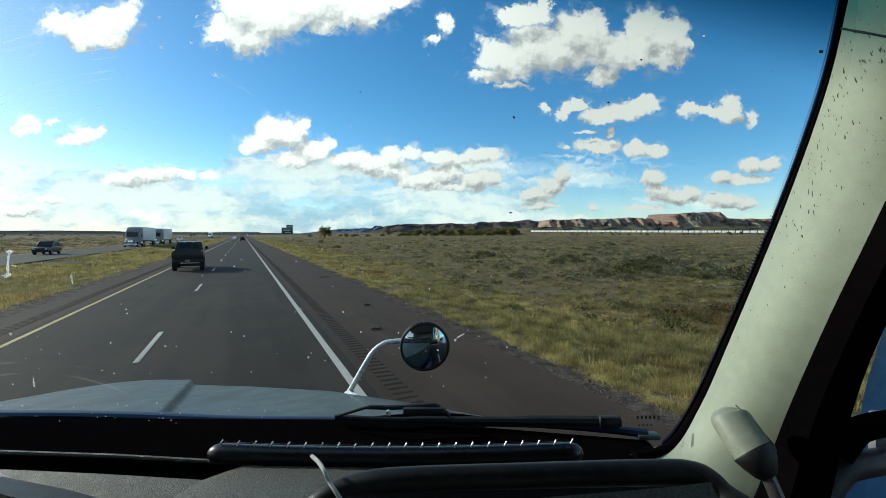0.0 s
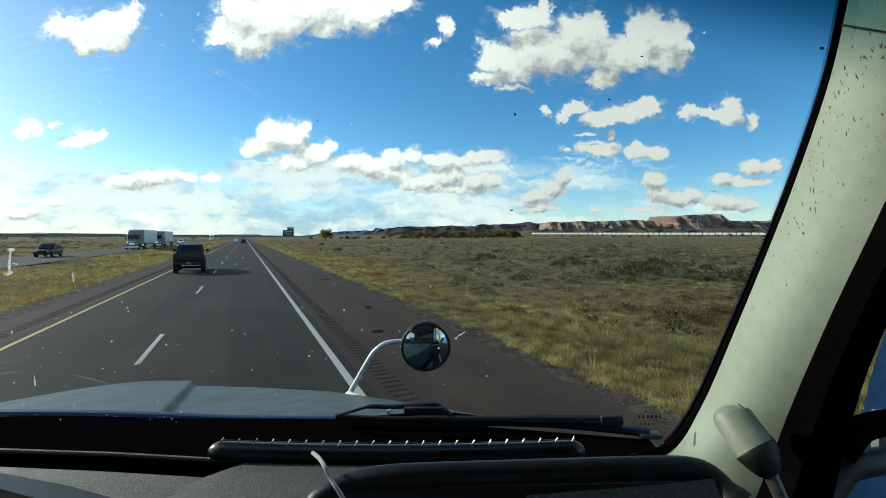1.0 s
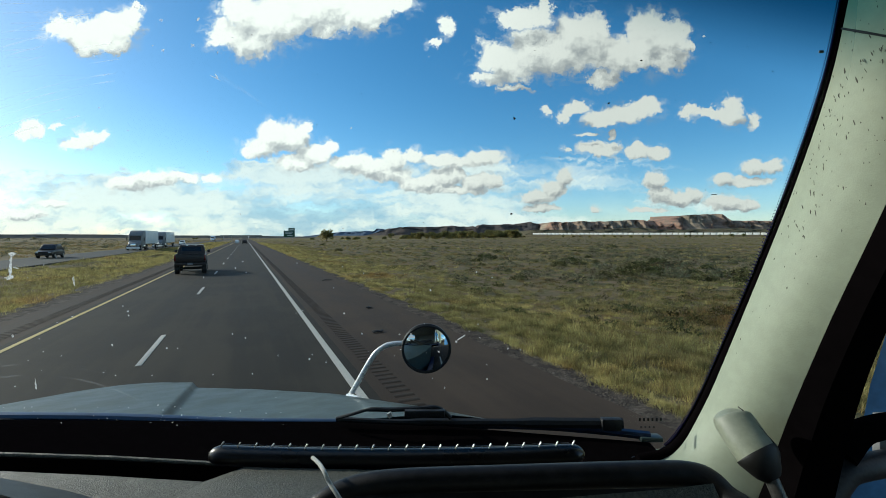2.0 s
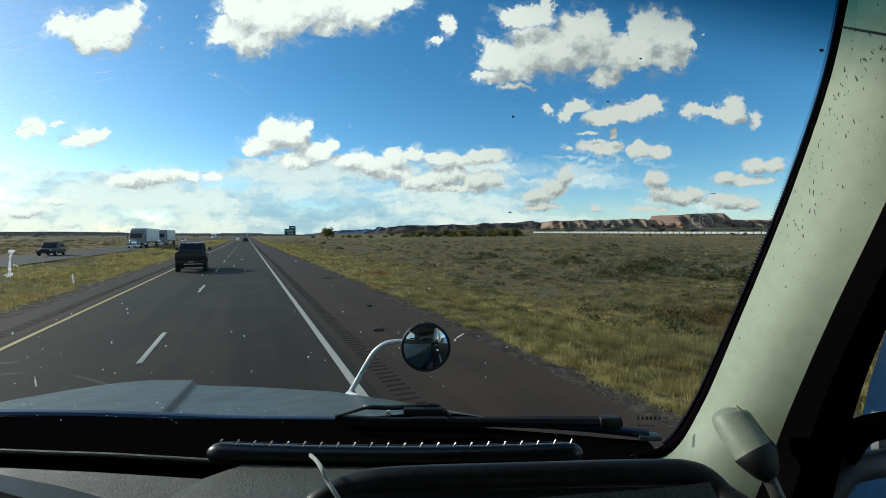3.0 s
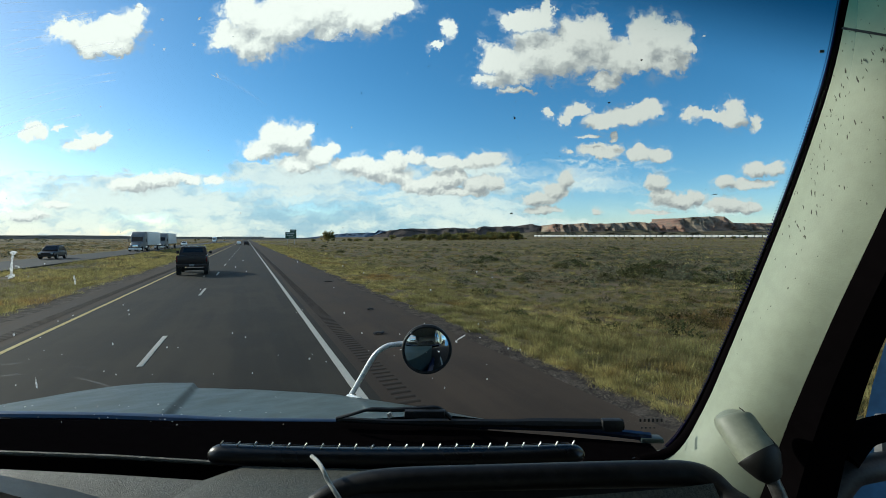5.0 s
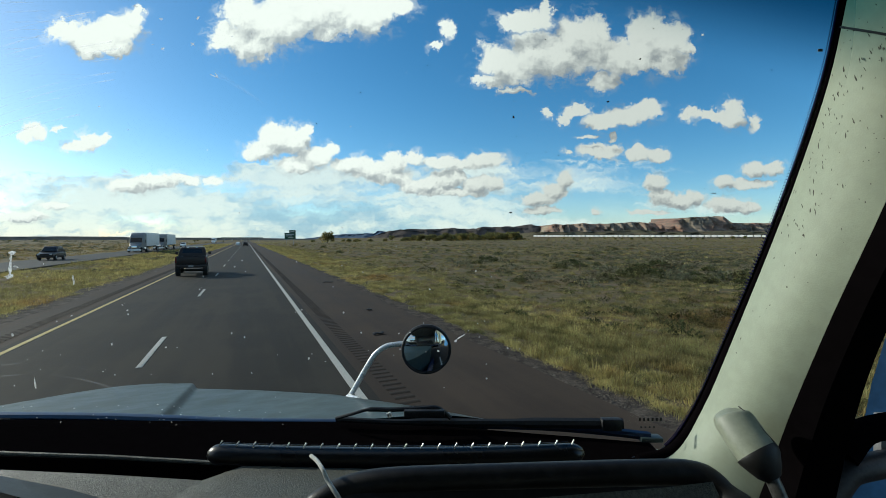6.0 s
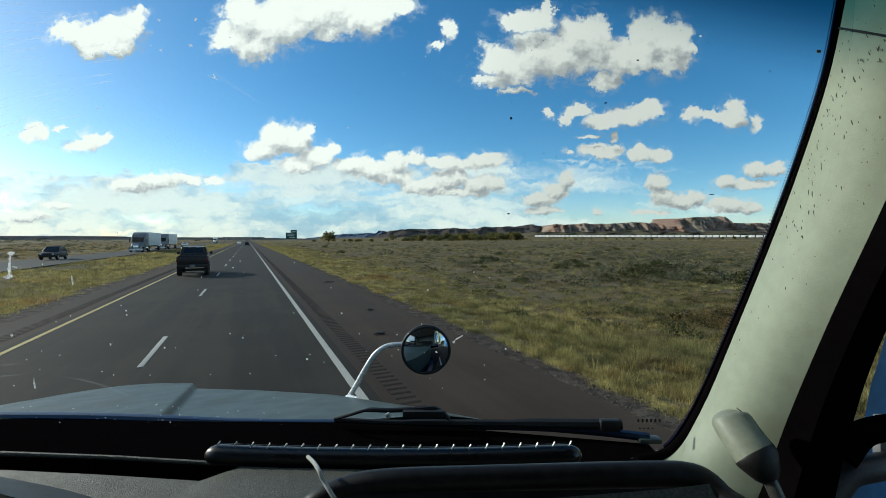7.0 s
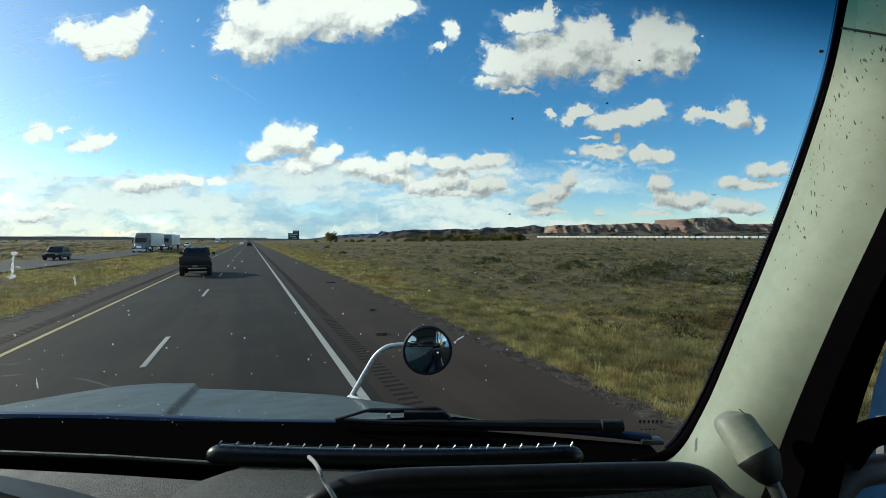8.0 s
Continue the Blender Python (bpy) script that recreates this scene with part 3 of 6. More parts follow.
def land(x, y):
    """Height of the plain: the road lies on a low bank, the ground rises a little far off."""
    x, y = np.asarray(x, float), np.asarray(y, float)
    away = np.maximum(smooth_step(7, 11, x), np.maximum(smooth_step(-8, -11, x) * smooth_step(-17, -14, x), smooth_step(-30, -40, x)))
    z = -0.10 - 0.22 * away
    z = z + away * (0.10 * np.sin(x * 0.31 + 1.3 * np.sin(y * 0.13)) + 0.10 * np.sin(y * 0.23 + 0.7 * np.sin(x * 0.19)))
    far = smooth_step(60, 260, np.abs(x)) * smooth_step(100, 500, np.hypot(x, y))
    return z + 1.5 * far + far * 0.5 * np.sin(x * 0.011) * np.sin(y * 0.009)


def build_ground():
    near = np.concatenate([np.arange(-40, 60, 1.25), np.geomspace(60, 4800, 70)])
    xs = np.unique(np.concatenate([near, -np.geomspace(40, 4800, 70)]))
    ys = np.unique(np.concatenate([np.arange(-20, 120, 1.25), np.geomspace(120, 4800, 80), -np.geomspace(20, 4800, 30)]))
    gx, gy = np.meshgrid(xs, ys)
    v = np.stack([gx, gy, land(gx, gy)], -1).reshape(-1, 3)
    nx, ny = len(xs), len(ys)
    i = (np.arange(ny - 1)[:, None] * nx + np.arange(nx - 1)[None]).ravel()
    f = np.stack([i, i + 1, i + nx + 1, i + nx], -1)
    ob = fast_mesh("ground", v, f, M_GROUND)
    for p in ob.data.polygons:
        p.use_smooth = True
    return tagged(ob, "dry grassland plain with sage and bare earth", "ground", kind="structure")


def strip(name, x0, x1, material, top, bottom=-0.4, y0=-300, y1=3000, label="", category="road", kind="structure", wobble=0.0):
    ys = [y0, -40, *[0.5 * k for k in range(-40, 240)], *range(120, 600, 10), y1] if wobble else [y0, *range(-40, 300, 20), y1]
    rings = []
    for y in ys:
        # uneven edges where asphalt or gravel frays out
        fray = [wobble * (0.6 * noise.noise(Vector((y * 0.16, 3.1 * x, 0))) + 0.4 * noise.noise(Vector((y * 0.6, 7.7 * x, 2)))) for x in (x0, x1)]
        a = x0 + (fray[0] if x0 < 0 else 0)
        b = x1 + (fray[1] if x1 > 0 else 0)
        rings.append([(a, y, bottom), (b, y, bottom), (b, y, top), (a, y, top)])
    ob = part(name, loft(rings), material, smooth=False)
    return tagged(ob, label, category, kind=kind)


WHITE_X, DASH_X, YELLOW_X = 1.68, -1.98, -5.05
EDGE_R, EDGE_L = 5.15, -6.7


def rumble(name, x0, x1, pitch, y0, y1, label):
    """A strip of milled grooves across the shoulder, real hollows 14 mm deep."""
    prof = [(0.0, 0.0), (0.42, 0.0), (0.52, -0.012), (0.72, -0.016), (0.90, -0.012), (1.0, 0.0)]
    n = int((y1 - y0) / pitch)
    ys, zs = [], []
    for k in range(n):
        for u, z in prof[:-1]:
            ys.append(y0 + (k + u) * pitch), zs.append(0.010 + z)
    ys, zs = np.array(ys), np.array(zs)
    m = len(ys)
    v = np.concatenate([np.stack([np.full(m, x0), ys, zs], -1), np.stack([np.full(m, x1), ys, zs], -1)])
    i = np.arange(m - 1)
    ob = fast_mesh(name, v, np.stack([i, i + m, i + m + 1, i + 1], -1), M_RUMBLE)
    return tagged(ob, label, "rumble strip", kind="structure")


M_RUMBLE = road_mat("milled_asphalt", (0.027, 0.0215, 0.0165), (0.043, 0.034, 0.026))
build_ground()
strip("road", YELLOW_X - 0.25, WHITE_X + 0.25, M_ROAD, 0.0, label="two-lane grey asphalt carriageway of a divided highway")
strip("road_shoulder", WHITE_X + 0.25, EDGE_R, M_SHOULDER, 0.0, label="brownish asphalt shoulder beside the driving lane", category="road shoulder", wobble=0.12)
strip("road_shoulder_left", EDGE_L, YELLOW_X - 0.25, M_SHOULDER, 0.0, label="narrow asphalt shoulder beside the yellow line", category="road shoulder", wobble=0.12)
strip("gravel_verge", EDGE_R, 5.95, M_GRAVEL, -0.060, label="dark gravel verge between shoulder and grass", category="gravel", wobble=0.25)
strip("gravel_verge_left", -7.9, EDGE_L, M_GRAVEL, -0.045, label="dark gravel verge along the median", category="gravel", wobble=0.5)
strip("opposite_road", -25.0, -17.8, M_FAR_ROAD, 0.03, label="opposite carriageway of pale worn asphalt", wobble=0.2)
strip("edge_line", WHITE_X - 0.07, WHITE_X + 0.07, M_WHITE_LINE, 0.006, -0.1, label="solid white edge line", category="road marking")
strip("median_line", YELLOW_X - 0.06, YELLOW_X + 0.06, M_YELLOW_LINE, 0.006, -0.1, label="solid yellow line on the median side", category="road marking")
rumble("rumble_strip", 2.14, 2.48, 0.235, 2.0, 160.0, "milled rumble strip in the shoulder")
rumble("rumble_strip_left", -5.95, -5.6, 0.235, 2.0, 160.0, "milled rumble strip beside the yellow line")


def lane_dashes():
    first = part("lane_dash", box((0.11, 3.05, 0.012), (0, 0, 0.0), 0.003), M_WHITE_LINE)
    tagged(first, "white lane dash painted on grey asphalt", "road marking", "lane dashes")
    y = DASH_Y0
    first.matrix_world = pose(DASH_X, y, 0.004)
    for k in range(1, 34):
        copy_thing(first, pose(DASH_X, y + 12.2 * k, 0.004))


DASH_Y0 = 12.0
lane_dashes()


def ridge(name, y_depth, spans, material, label, category, seed, step=14.0, cliff=0.55, rough=1.0):
    """A far ridge: rows of ground climbing in terraces to an uneven top. spans: (start, end, height) across, in metres along the ridge."""
    noise.seed_set(seed)
    a, b = min(s[0] for s in spans), max(s[1] for s in spans)
    n = int((b - a) / step) + 1
    rows = 16
    pts = []
    for i in range(n):
        x = a + i * step
        h = 0.0
        for s0, s1, top, edge in spans:
            if s0 <= x <= s1:
                fall = min(1, (x - s0) / edge, (s1 - x) / edge)
                h = max(h, top * (fall * fall * (3 - 2 * fall)))
        h *= 1 + 0.10 * noise.fractal(Vector((x * 0.006, seed, 0)), 1.0, 2.0, 4)
        gully = noise.fractal(Vector((x * 0.012, 7.3 * seed, 1)), 1.0, 2.0, 5)
        for j in range(rows):
            u = j / (rows - 1)
            # talus slope below, cliff above, then a flat top that runs back
            if u < 0.5:
                z, back = (1 - cliff) * (u / 0.5), 150 * (u / 0.5)
            elif u < 0.8:
                v = (u - 0.5) / 0.3
                z, back = 1 - cliff + cliff * v, 150 + 40 * v
            else:
                z, back = 1.0, 190 + 500 * (u - 0.8) / 0.2
            jag = noise.fractal(Vector((x * 0.03, u * 4, seed)), 1.0, 2.0, 5)
            pts.append((x, y_depth + back + rough * (60 * gully * min(1, u * 2) + 42 * jag), h * z * (1 + 0.05 * rough * jag) - (8 if j == 0 else 0)))
    v = np.array(pts)
    i = (np.arange(n - 1)[:, None] * rows + np.arange(rows - 1)[None]).ravel()
    ob = fast_mesh(name, v, np.stack([i, i + rows, i + rows + 1, i + 1], -1), material)
    ob.matrix_world = Matrix.Rotation(radians(YAW), 4, "Z")
    return tagged(ob, label, category, kind="structure")


M_FAR_DARK = mat("far_scrub_hill", (0.095, 0.085, 0.082), 0.95, scale=0.012, vary=0.35, other=(0.14, 0.115, 0.10), spec=0.0)
M_FAR_LEFT = mat("far_left_scrub", (0.075, 0.085, 0.09), 0.95, scale=0.01, vary=0.3, other=(0.12, 0.12, 0.11), spec=0.0)
M_FOOT = mat("olive_scrub_slope", (0.105, 0.100, 0.066), 0.95, scale=0.02, vary=0.35, other=(0.15, 0.125, 0.085), spec=0.0)
# blue base colour stands in for the haze of distance
M_FAR_BLUE = mat("far_haze_tinted_hill", (0.12, 0.16, 0.22), 0.95, scale=0.004, vary=0.12, spec=0.0)
ridge("mesa", 3100, [(745, 1700, 116, 90), (1230, 1600, 126, 110), (1560, 2330, 165, 260), (2060, 2600, 120, 60)], M_MESA, "red and pale layered sandstone mesa with steep cliffs", "mesa", 3, step=6.0, cliff=0.45, rough=1.35)
ridge("far_hill", 3500, [(-760, 460, 86, 420), (-190, 330, 92, 60), (285, 1040, 108, 26), (600, 800, 118, 60)], M_FAR_DARK, "low dark wooded ridge below the mesa", "hill", 5, step=20, cliff=0.3)
ridge("far_butte", 4200, [(-1600, 500, 62, 760), (-700, -560, 92, 55)], M_FAR_BLUE, "butte on the horizon, coloured blue to stand in for haze", "hill", 8, step=14, cliff=0.3)
ridge("foothill", 2350, [(420, 3000, 44, 120), (900, 1300, 50, 120), (1500, 1900, 51, 160)], M_FOOT, "low olive scrub slopes at the foot of the mesa", "hill", 12, step=16, cliff=0.2)
ridge("left_hill", 2600, [(-4200, -300, 17, 1400), (-3600, -2000, 25, 400)], M_FAR_LEFT, "long low dark hill across the plain", "hill", 9, step=25, cliff=0.2)

# ---- vehicles on the road ----


def wheel(parent, x, y, radius, width, side):
    tyre = part("wheel", cyl(radius, width, (x, y, radius), "X", 0.03, segments=24), M_TYRE, parent)
    part("rim", cyl(radius * 0.6, width * 0.3, (x + side * width * 0.38, y, radius), "X", 0.01, segments=16), M_RIM, tyre)
    return tyre


def pickup(m):
    car = thing("pickup_truck", m, "dark full-size pickup truck driving in the passing lane", "pickup truck")
    # body from rear to nose; origin on the road below the rear bumper
    bed = bmesh.new()
    box((0.10, 2.05, 0.58), (-0.90, 1.15, 0.95), 0.04, bed)
    box((0.10, 2.05, 0.58), (0.90, 1.15, 0.95), 0.04, bed)
    box((1.8, 2.0, 0.10), (0, 1.15, 0.72), 0.02, bed)
    body = part("bed", bed, M_PICKUP, car)
    gate = part("tailgate", box((1.72, 0.09, 0.56), (0, 0.10, 0.97), 0.03), M_PICKUP, car)
    part("tailgate_handle", box((0.26, 0.03, 0.09), (0, 0.045, 1.10), 0.01), M_RUBBER, gate)
    part("tailgate_spoiler", box((1.74, 0.12, 0.05), (0, 0.11, 1.265), 0.015), M_PICKUP, gate)
    low = loft([section(2.15, 0.95, 0.55, 1.25, 0.10), section(3.4, 0.96, 0.52, 1.26, 0.12), section(4.2, 0.96, 0.52, 1.24, 0.14), section(5.2, 0.94, 0.52, 1.18, 0.16), section(5.6, 0.86, 0.56, 1.08, 0.18)])
    part("cab_body", low, M_PICKUP, car)
    top = loft([section(2.18, 0.90, 1.2, 1.28, 0.04), section(2.45, 0.80, 1.2, 1.86, 0.10), section(3.5, 0.80, 1.2, 1.90, 0.10), section(3.9, 0.78, 1.2, 1.84, 0.10), section(4.5, 0.86, 1.2, 1.26, 0.03)])
    roof = part("cab_roof", top, M_PICKUP, car)
    rear = loft([[(-0.68, 2.235, 1.33), (0.68, 2.235, 1.33), (0.60, 2.39, 1.76), (-0.60, 2.39, 1.76)], [(-0.66, 2.215, 1.335), (0.66, 2.215, 1.335), (0.58, 2.37, 1.755), (-0.58, 2.37, 1.755)]])
    part("rear_window", rear, M_DARK_GLASS, car, smooth=False)
    for s in (-1, 1):
        side = loft([[(s * 0.845, 2.5, 1.30), (s * 0.845, 4.1, 1.30), (s * 0.80, 3.75, 1.74), (s * 0.80, 2.6, 1.74)], [(s * 0.875, 2.5, 1.30), (s * 0.875, 4.1, 1.30), (s * 0.815, 3.75, 1.74), (s * 0.815, 2.6, 1.74)]])
        part("side_window", side, M_DARK_GLASS, car, smooth=False)
        part("tail_lamp", box((0.11, 0.06, 0.36), (s * 0.90, 0.09, 1.02), 0.02), M_RED_LAMP, car, "red tail lamp")
        arch = loft([[(s * 0.93, 1.1 + 0.50 * math.cos(a), 0.42 + 0.50 * math.sin(a)), (s * 0.99, 1.1 + 0.50 * math.cos(a), 0.42 + 0.50 * math.sin(a)), (s * 0.99, 1.1 + 0.42 * math.cos(a), 0.42 + 0.42 * math.sin(a)), (s * 0.93, 1.1 + 0.42 * math.cos(a), 0.42 + 0.42 * math.sin(a))] for a in (radians(k) for k in range(0, 181, 15))])
        part("wheel_arch", arch, M_RUBBER, car)
        part("door_mirror", box((0.20, 0.12, 0.22), (s * 1.10, 3.95, 1.40), 0.04), M_PICKUP, car)
        for y in (1.1, 4.65):
            wheel(car, s * 0.84, y, 0.43, 0.29, s)
        part("roof_lamp", box((0.10, 0.05, 0.05), (s * 0.28, 2.43, 1.83), 0.012), M_CHROME, car)
    bumper = part("rear_bumper", box((1.86, 0.22, 0.20), (0, 0.0, 0.58), 0.04), M_PICKUP, car)
    part("number_plate", box((0.31, 0.012, 0.16), (0, -0.115, 0.60), 0.004), M_GREY, bumper)
    part("axle", cyl(0.09, 1.5, (0, 1.1, 0.40), "X"), M_RUBBER, car)
    part("underbody", box((1.2, 5.0, 0.14), (0, 2.7, 0.55), 0.03), M_RUBBER, car)
    # lifted suspension
    for o in car.children:
        if not o.name.startswith(("wheel", "axle")) or o.name.startswith("wheel_arch"):
            o.location.z += 0.14
    return car


def semi(m, body_mat, label):
    """A tractor with a box trailer that faces the camera: nose towards -y, origin on the road below the front bumper."""
    car = thing("semi_truck", m, label, "semi truck", "oncoming trucks")
    part("engine_hood", loft([section(0.1, 0.75, 0.5, 1.35, 0.2), section(0.9, 0.95, 0.5, 1.7, 0.2), section(2.0, 1.05, 0.5, 1.9, 0.2)]), body_mat, car)
    part("sleeper_cab", loft([section(1.95, 1.05, 0.6, 2.0, 0.15), section(2.6, 1.2, 0.6, 3.2, 0.2), section(4.0, 1.25, 0.6, 3.95, 0.2), section(5.2, 1.25, 0.6, 4.0, 0.2)]), body_mat, car)
    screen = loft([[(-0.95, 1.98, 2.05), (0.95, 1.98, 2.05), (1.0, 2.50, 2.95), (-1.0, 2.50, 2.95)], [(-0.95, 1.94, 2.07), (0.95, 1.94, 2.07), (1.0, 2.46, 2.97), (-1.0, 2.46, 2.97)]])
    part("windshield", screen, M_DARK_GLASS, car, smooth=False)
    part("grille", box((0.9, 0.06, 0.75), (0, 0.09, 0.98), 0.03), M_CHROME, car)
    part("front_bumper", box((2.3, 0.30, 0.35), (0, 0.12, 0.50), 0.06), M_WHITE, car)
    for s in (-1, 1):
        part("headlamp", box((0.32, 0.10, 0.22), (s * 0.86, 0.28, 1.0), 0.03), M_SIGN_WHITE, car)
        part("door_mirror", box((0.14, 0.14, 0.65), (s * 1.5, 2.5, 2.25), 0.03), M_RUBBER, car)
        part("fuel_tank", cyl(0.33, 1.6, (s * 1.0, 3.8, 0.72), "Y", 0.03), M_CHROME, car)
        for y in (1.0, 5.9, 7.2, 18.0, 19.3):
            wheel(car, s * 1.05, y, 0.50, 0.34, s)
    part("chassis", box((0.9, 7.5, 0.25), (0, 4.4, 0.85), 0.03), M_RUBBER, car)
    bm = box((2.59, 14.6, 2.85), (0, 13.0, 2.66), 0.03)
    trailer = part("trailer", bm, M_WHITE, car, "white box trailer")
    for k in range(12):
        for s in (-1, 1):
            part("trailer_rib", box((0.03, 0.06, 2.6), (s * 1.305, 6.4 + k * 1.2, 2.66), 0.008), M_WHITE, trailer)
    part("landing_gear", box((1.6, 0.14, 1.0), (0, 8.9, 0.75), 0.02), M_RUBBER, car)
    part("trailer_frame", box((1.3, 13.5, 0.2), (0, 13.2, 1.14), 0.02), M_RUBBER, car)
    return car


def car_small(m, paint, label, tall=0.0, faces=-1, group="distant cars"):
    """A far car; faces=-1 has its nose towards -y."""
    car = thing("car", m, label, "car", group)
    f = faces
    part("body", loft([section(f * -2.2, 0.80, 0.35, 0.85 + tall * 0.3, 0.14), section(f * -1.2, 0.90, 0.30, 0.95 + tall * 0.4, 0.16), section(f * 1.0, 0.90, 0.30, 0.95 + tall * 0.3, 0.16), section(f * 2.2, 0.80, 0.38, 0.78 + tall * 0.2, 0.16)]), paint, car)
    part("roof", loft([section(f * -1.9 if tall else f * -1.5, 0.82, 0.8, 0.95 + tall * 0.6, 0.06), section(f * -1.3, 0.72, 0.8, 1.42 + tall, 0.10), section(f * 0.1, 0.72, 0.8, 1.45 + tall, 0.10), section(f * 1.0, 0.82, 0.8, 0.98 + tall * 0.3, 0.04)]), paint, car)
    glass = loft([[(-0.66, f * 0.98, 1.02 + tall * 0.35), (0.66, f * 0.98, 1.02 + tall * 0.35), (0.58, f * 0.30, 1.36 + tall * 0.9), (-0.58, f * 0.30, 1.36 + tall * 0.9)], [(-0.66, f * 1.03, 1.03 + tall * 0.35), (0.66, f * 1.03, 1.03 + tall * 0.35), (0.58, f * 0.35, 1.37 + tall * 0.9), (-0.58, f * 0.35, 1.37 + tall * 0.9)]])
    part("windshield", glass, M_DARK_GLASS, car, smooth=False)
    for s in (-1, 1):
        part("headlamp", box((0.26, 0.08, 0.16), (s * 0.6, f * 2.17, 0.68 + tall * 0.2), 0.03), M_SIGN_WHITE, car)
        part("tail_lamp", box((0.16, 0.06, 0.22), (s * 0.66, f * -2.19, 0.75 + tall * 0.2), 0.02), M_RED_LAMP, car)
        for y in (-1.35, 1.35):
            wheel(car, s * 0.78, y, 0.33 + tall * 0.1, 0.22, s)
    return car


pickup(pose(-3.5, 35.0, 0, 0, 0, 3.0))
semi(pose(-20.6, 106.5, 0.03), M_GREY, "grey tractor with a white box trailer on the opposite carriageway")
semi(pose(-20.6, 106.5 + 27.0, 0.03), M_GREY, "grey tractor and white trailer following another truck closely")
semi(pose(-23.5, 387.6, 0.03), M_WHITE, "white tractor with a white box trailer far down the opposite carriageway")
car_small(pose(-22.6, 71.6, 0.03), M_PICKUP, "dark sport utility vehicle on the opposite carriageway", 0.28, -1, "oncoming cars")
car_small(pose(-21.0, 186.1, 0.03), M_WHITE, "white car on the opposite carriageway", 0.1, -1, "oncoming cars")
car_small(pose(-0.2, 190.0, 0), M_PICKUP, "dark car far ahead in the driving lane", 0.2, 1)
car_small(pose(-3.3, 215.0, 0), M_WHITE, "pale car far ahead in the passing lane", 0.1, 1)

# ---- sign, overpass, train ----


def road_sign(m):
    s = thing("highway_sign", m, "green highway exit sign with a small tab above, on steel posts", "road sign")
    panel = part("panel", box((5.2, 0.06, 3.3), (0, 0, 4.6), 0.02), M_SIGN, s, "large green panel")
    tab = part("exit_tab", box((3.0, 0.06, 1.3), (1.1, 0, 6.92), 0.02), M_SIGN, s, "smaller green tab")
    for z, w, x in ((5.5, 3.8, -0.2), (4.7, 3.0, -0.4), (3.8, 2.6, 0.3)):
        part("legend_bar", box((w, 0.02, 0.34), (x, -0.045, z), 0.004), M_SIGN_WHITE, panel)
    part("legend_bar", box((1.9, 0.02, 0.34), (1.1, -0.045, 6.9), 0.004), M_SIGN_WHITE, tab)
    for z in (2.99, 6.21):
        part("border", box((5.1, 0.015, 0.06), (0, -0.04, z), 0.0), M_SIGN_WHITE, panel)
    for x in (-1.6, 1.6):
        part("post", box((0.18, 0.25, 7.2 if x > 0 else 6.2), (x, 0.18, 3.2 if x > 0 else 2.7), 0.01), M_STEEL, s)
    return s


road_sign(pose(20.0, 232.0, -0.3, 0, 0, -4))


def overpass(m):
    o = thing("overpass", m, "pale concrete overpass crossing the highway far ahead", "bridge")
    part("deck", box((90, 9, 1.4), (-8, 0, 6.6), 0.1), M_CONCRETE, o)
    part("parapet", box((90, 0.4, 1.0), (-8, -4.3, 7.8), 0.05), M_CONCRETE, o)
    for x in (-46, -30, -11, 7.5, 28):
        part("pier", box((1.4, 7, 6.5), (x, 0, 2.7), 0.1), M_CONCRETE, o)
    return o


overpass(pose(0, 1150, 0))


# the railway runs off to the left into the distance: its two ends in the frame of the dash camera's axis, and their heights
TRACK_A, TRACK_B = Vector((745.0, 875.0, 4.4)), Vector((275.0, 1380.0, 9.0))
TURN = Matrix.Rotation(radians(YAW), 4, "Z")


def track(s):
    return TURN @ TRACK_A.lerp(TRACK_B, s)


def train():
    """Container wagons standing end to end on the embankment."""
    way = (track(1.0) - track(0.0)).to_2d().normalized()
    heading = Matrix.Rotation(math.atan2(way.y, way.x), 4, "Z")
    first = thing("train_wagon", Matrix.Identity(4), "white freight container on a flat rail wagon", "train wagon", "wagons of the freight train")
    box_ = part("container", box((11.4, 2.6, 4.9), (0, 0, 3.7), 0.08), M_CONTAINER, first)
    for k in range(7):
        part("rib", box((0.12, 2.7, 4.6), (-4.5 + 1.5 * k, 0, 3.7), 0.0), M_CONTAINER, box_, smooth=False)
    part("deck", box((12.6, 2.7, 0.5), (0, 0, 1.0), 0.04), M_RUBBER, first)
    for x in (-4.6, 4.6):
        part("bogie", box((2.4, 2.2, 0.8), (x, 0, 0.4), 0.1), M_RUBBER, first)
    length = (track(1.0) - track(0.0)).length
    n = int(length / 13.6)
    for k in range(n):
        m = Matrix.Translation(track((k + 0.5) * 13.6 / length)) @ heading
        if k == 0:
            first.matrix_world = m
        else:
            copy_thing(first, m)


def embankment():
    way = (track(1.0) - track(0.0)).to_2d().normalized()
    side = Vector((-way.y, way.x, 0))
    rings = []
    for k in range(41):
        q = track(-1.0 + 4.0 * k / 40)
        top = min(q.z, 11.0) - 0.02
        rings.append([tuple(Vector((q.x, q.y, 0)) + side * w + Vector((0, 0, z))) for w, z in ((-30, 0.2), (-2.5, top), (2.5, top), (30, 0.2))])
    tagged(part("rail_embankment", loft(rings), M_GROUND), "low grassy railway embankment across the plain", "embankment", kind="structure")


embankment()
train()

# ---- plants ----
RNG = np.random.default_rng(11)


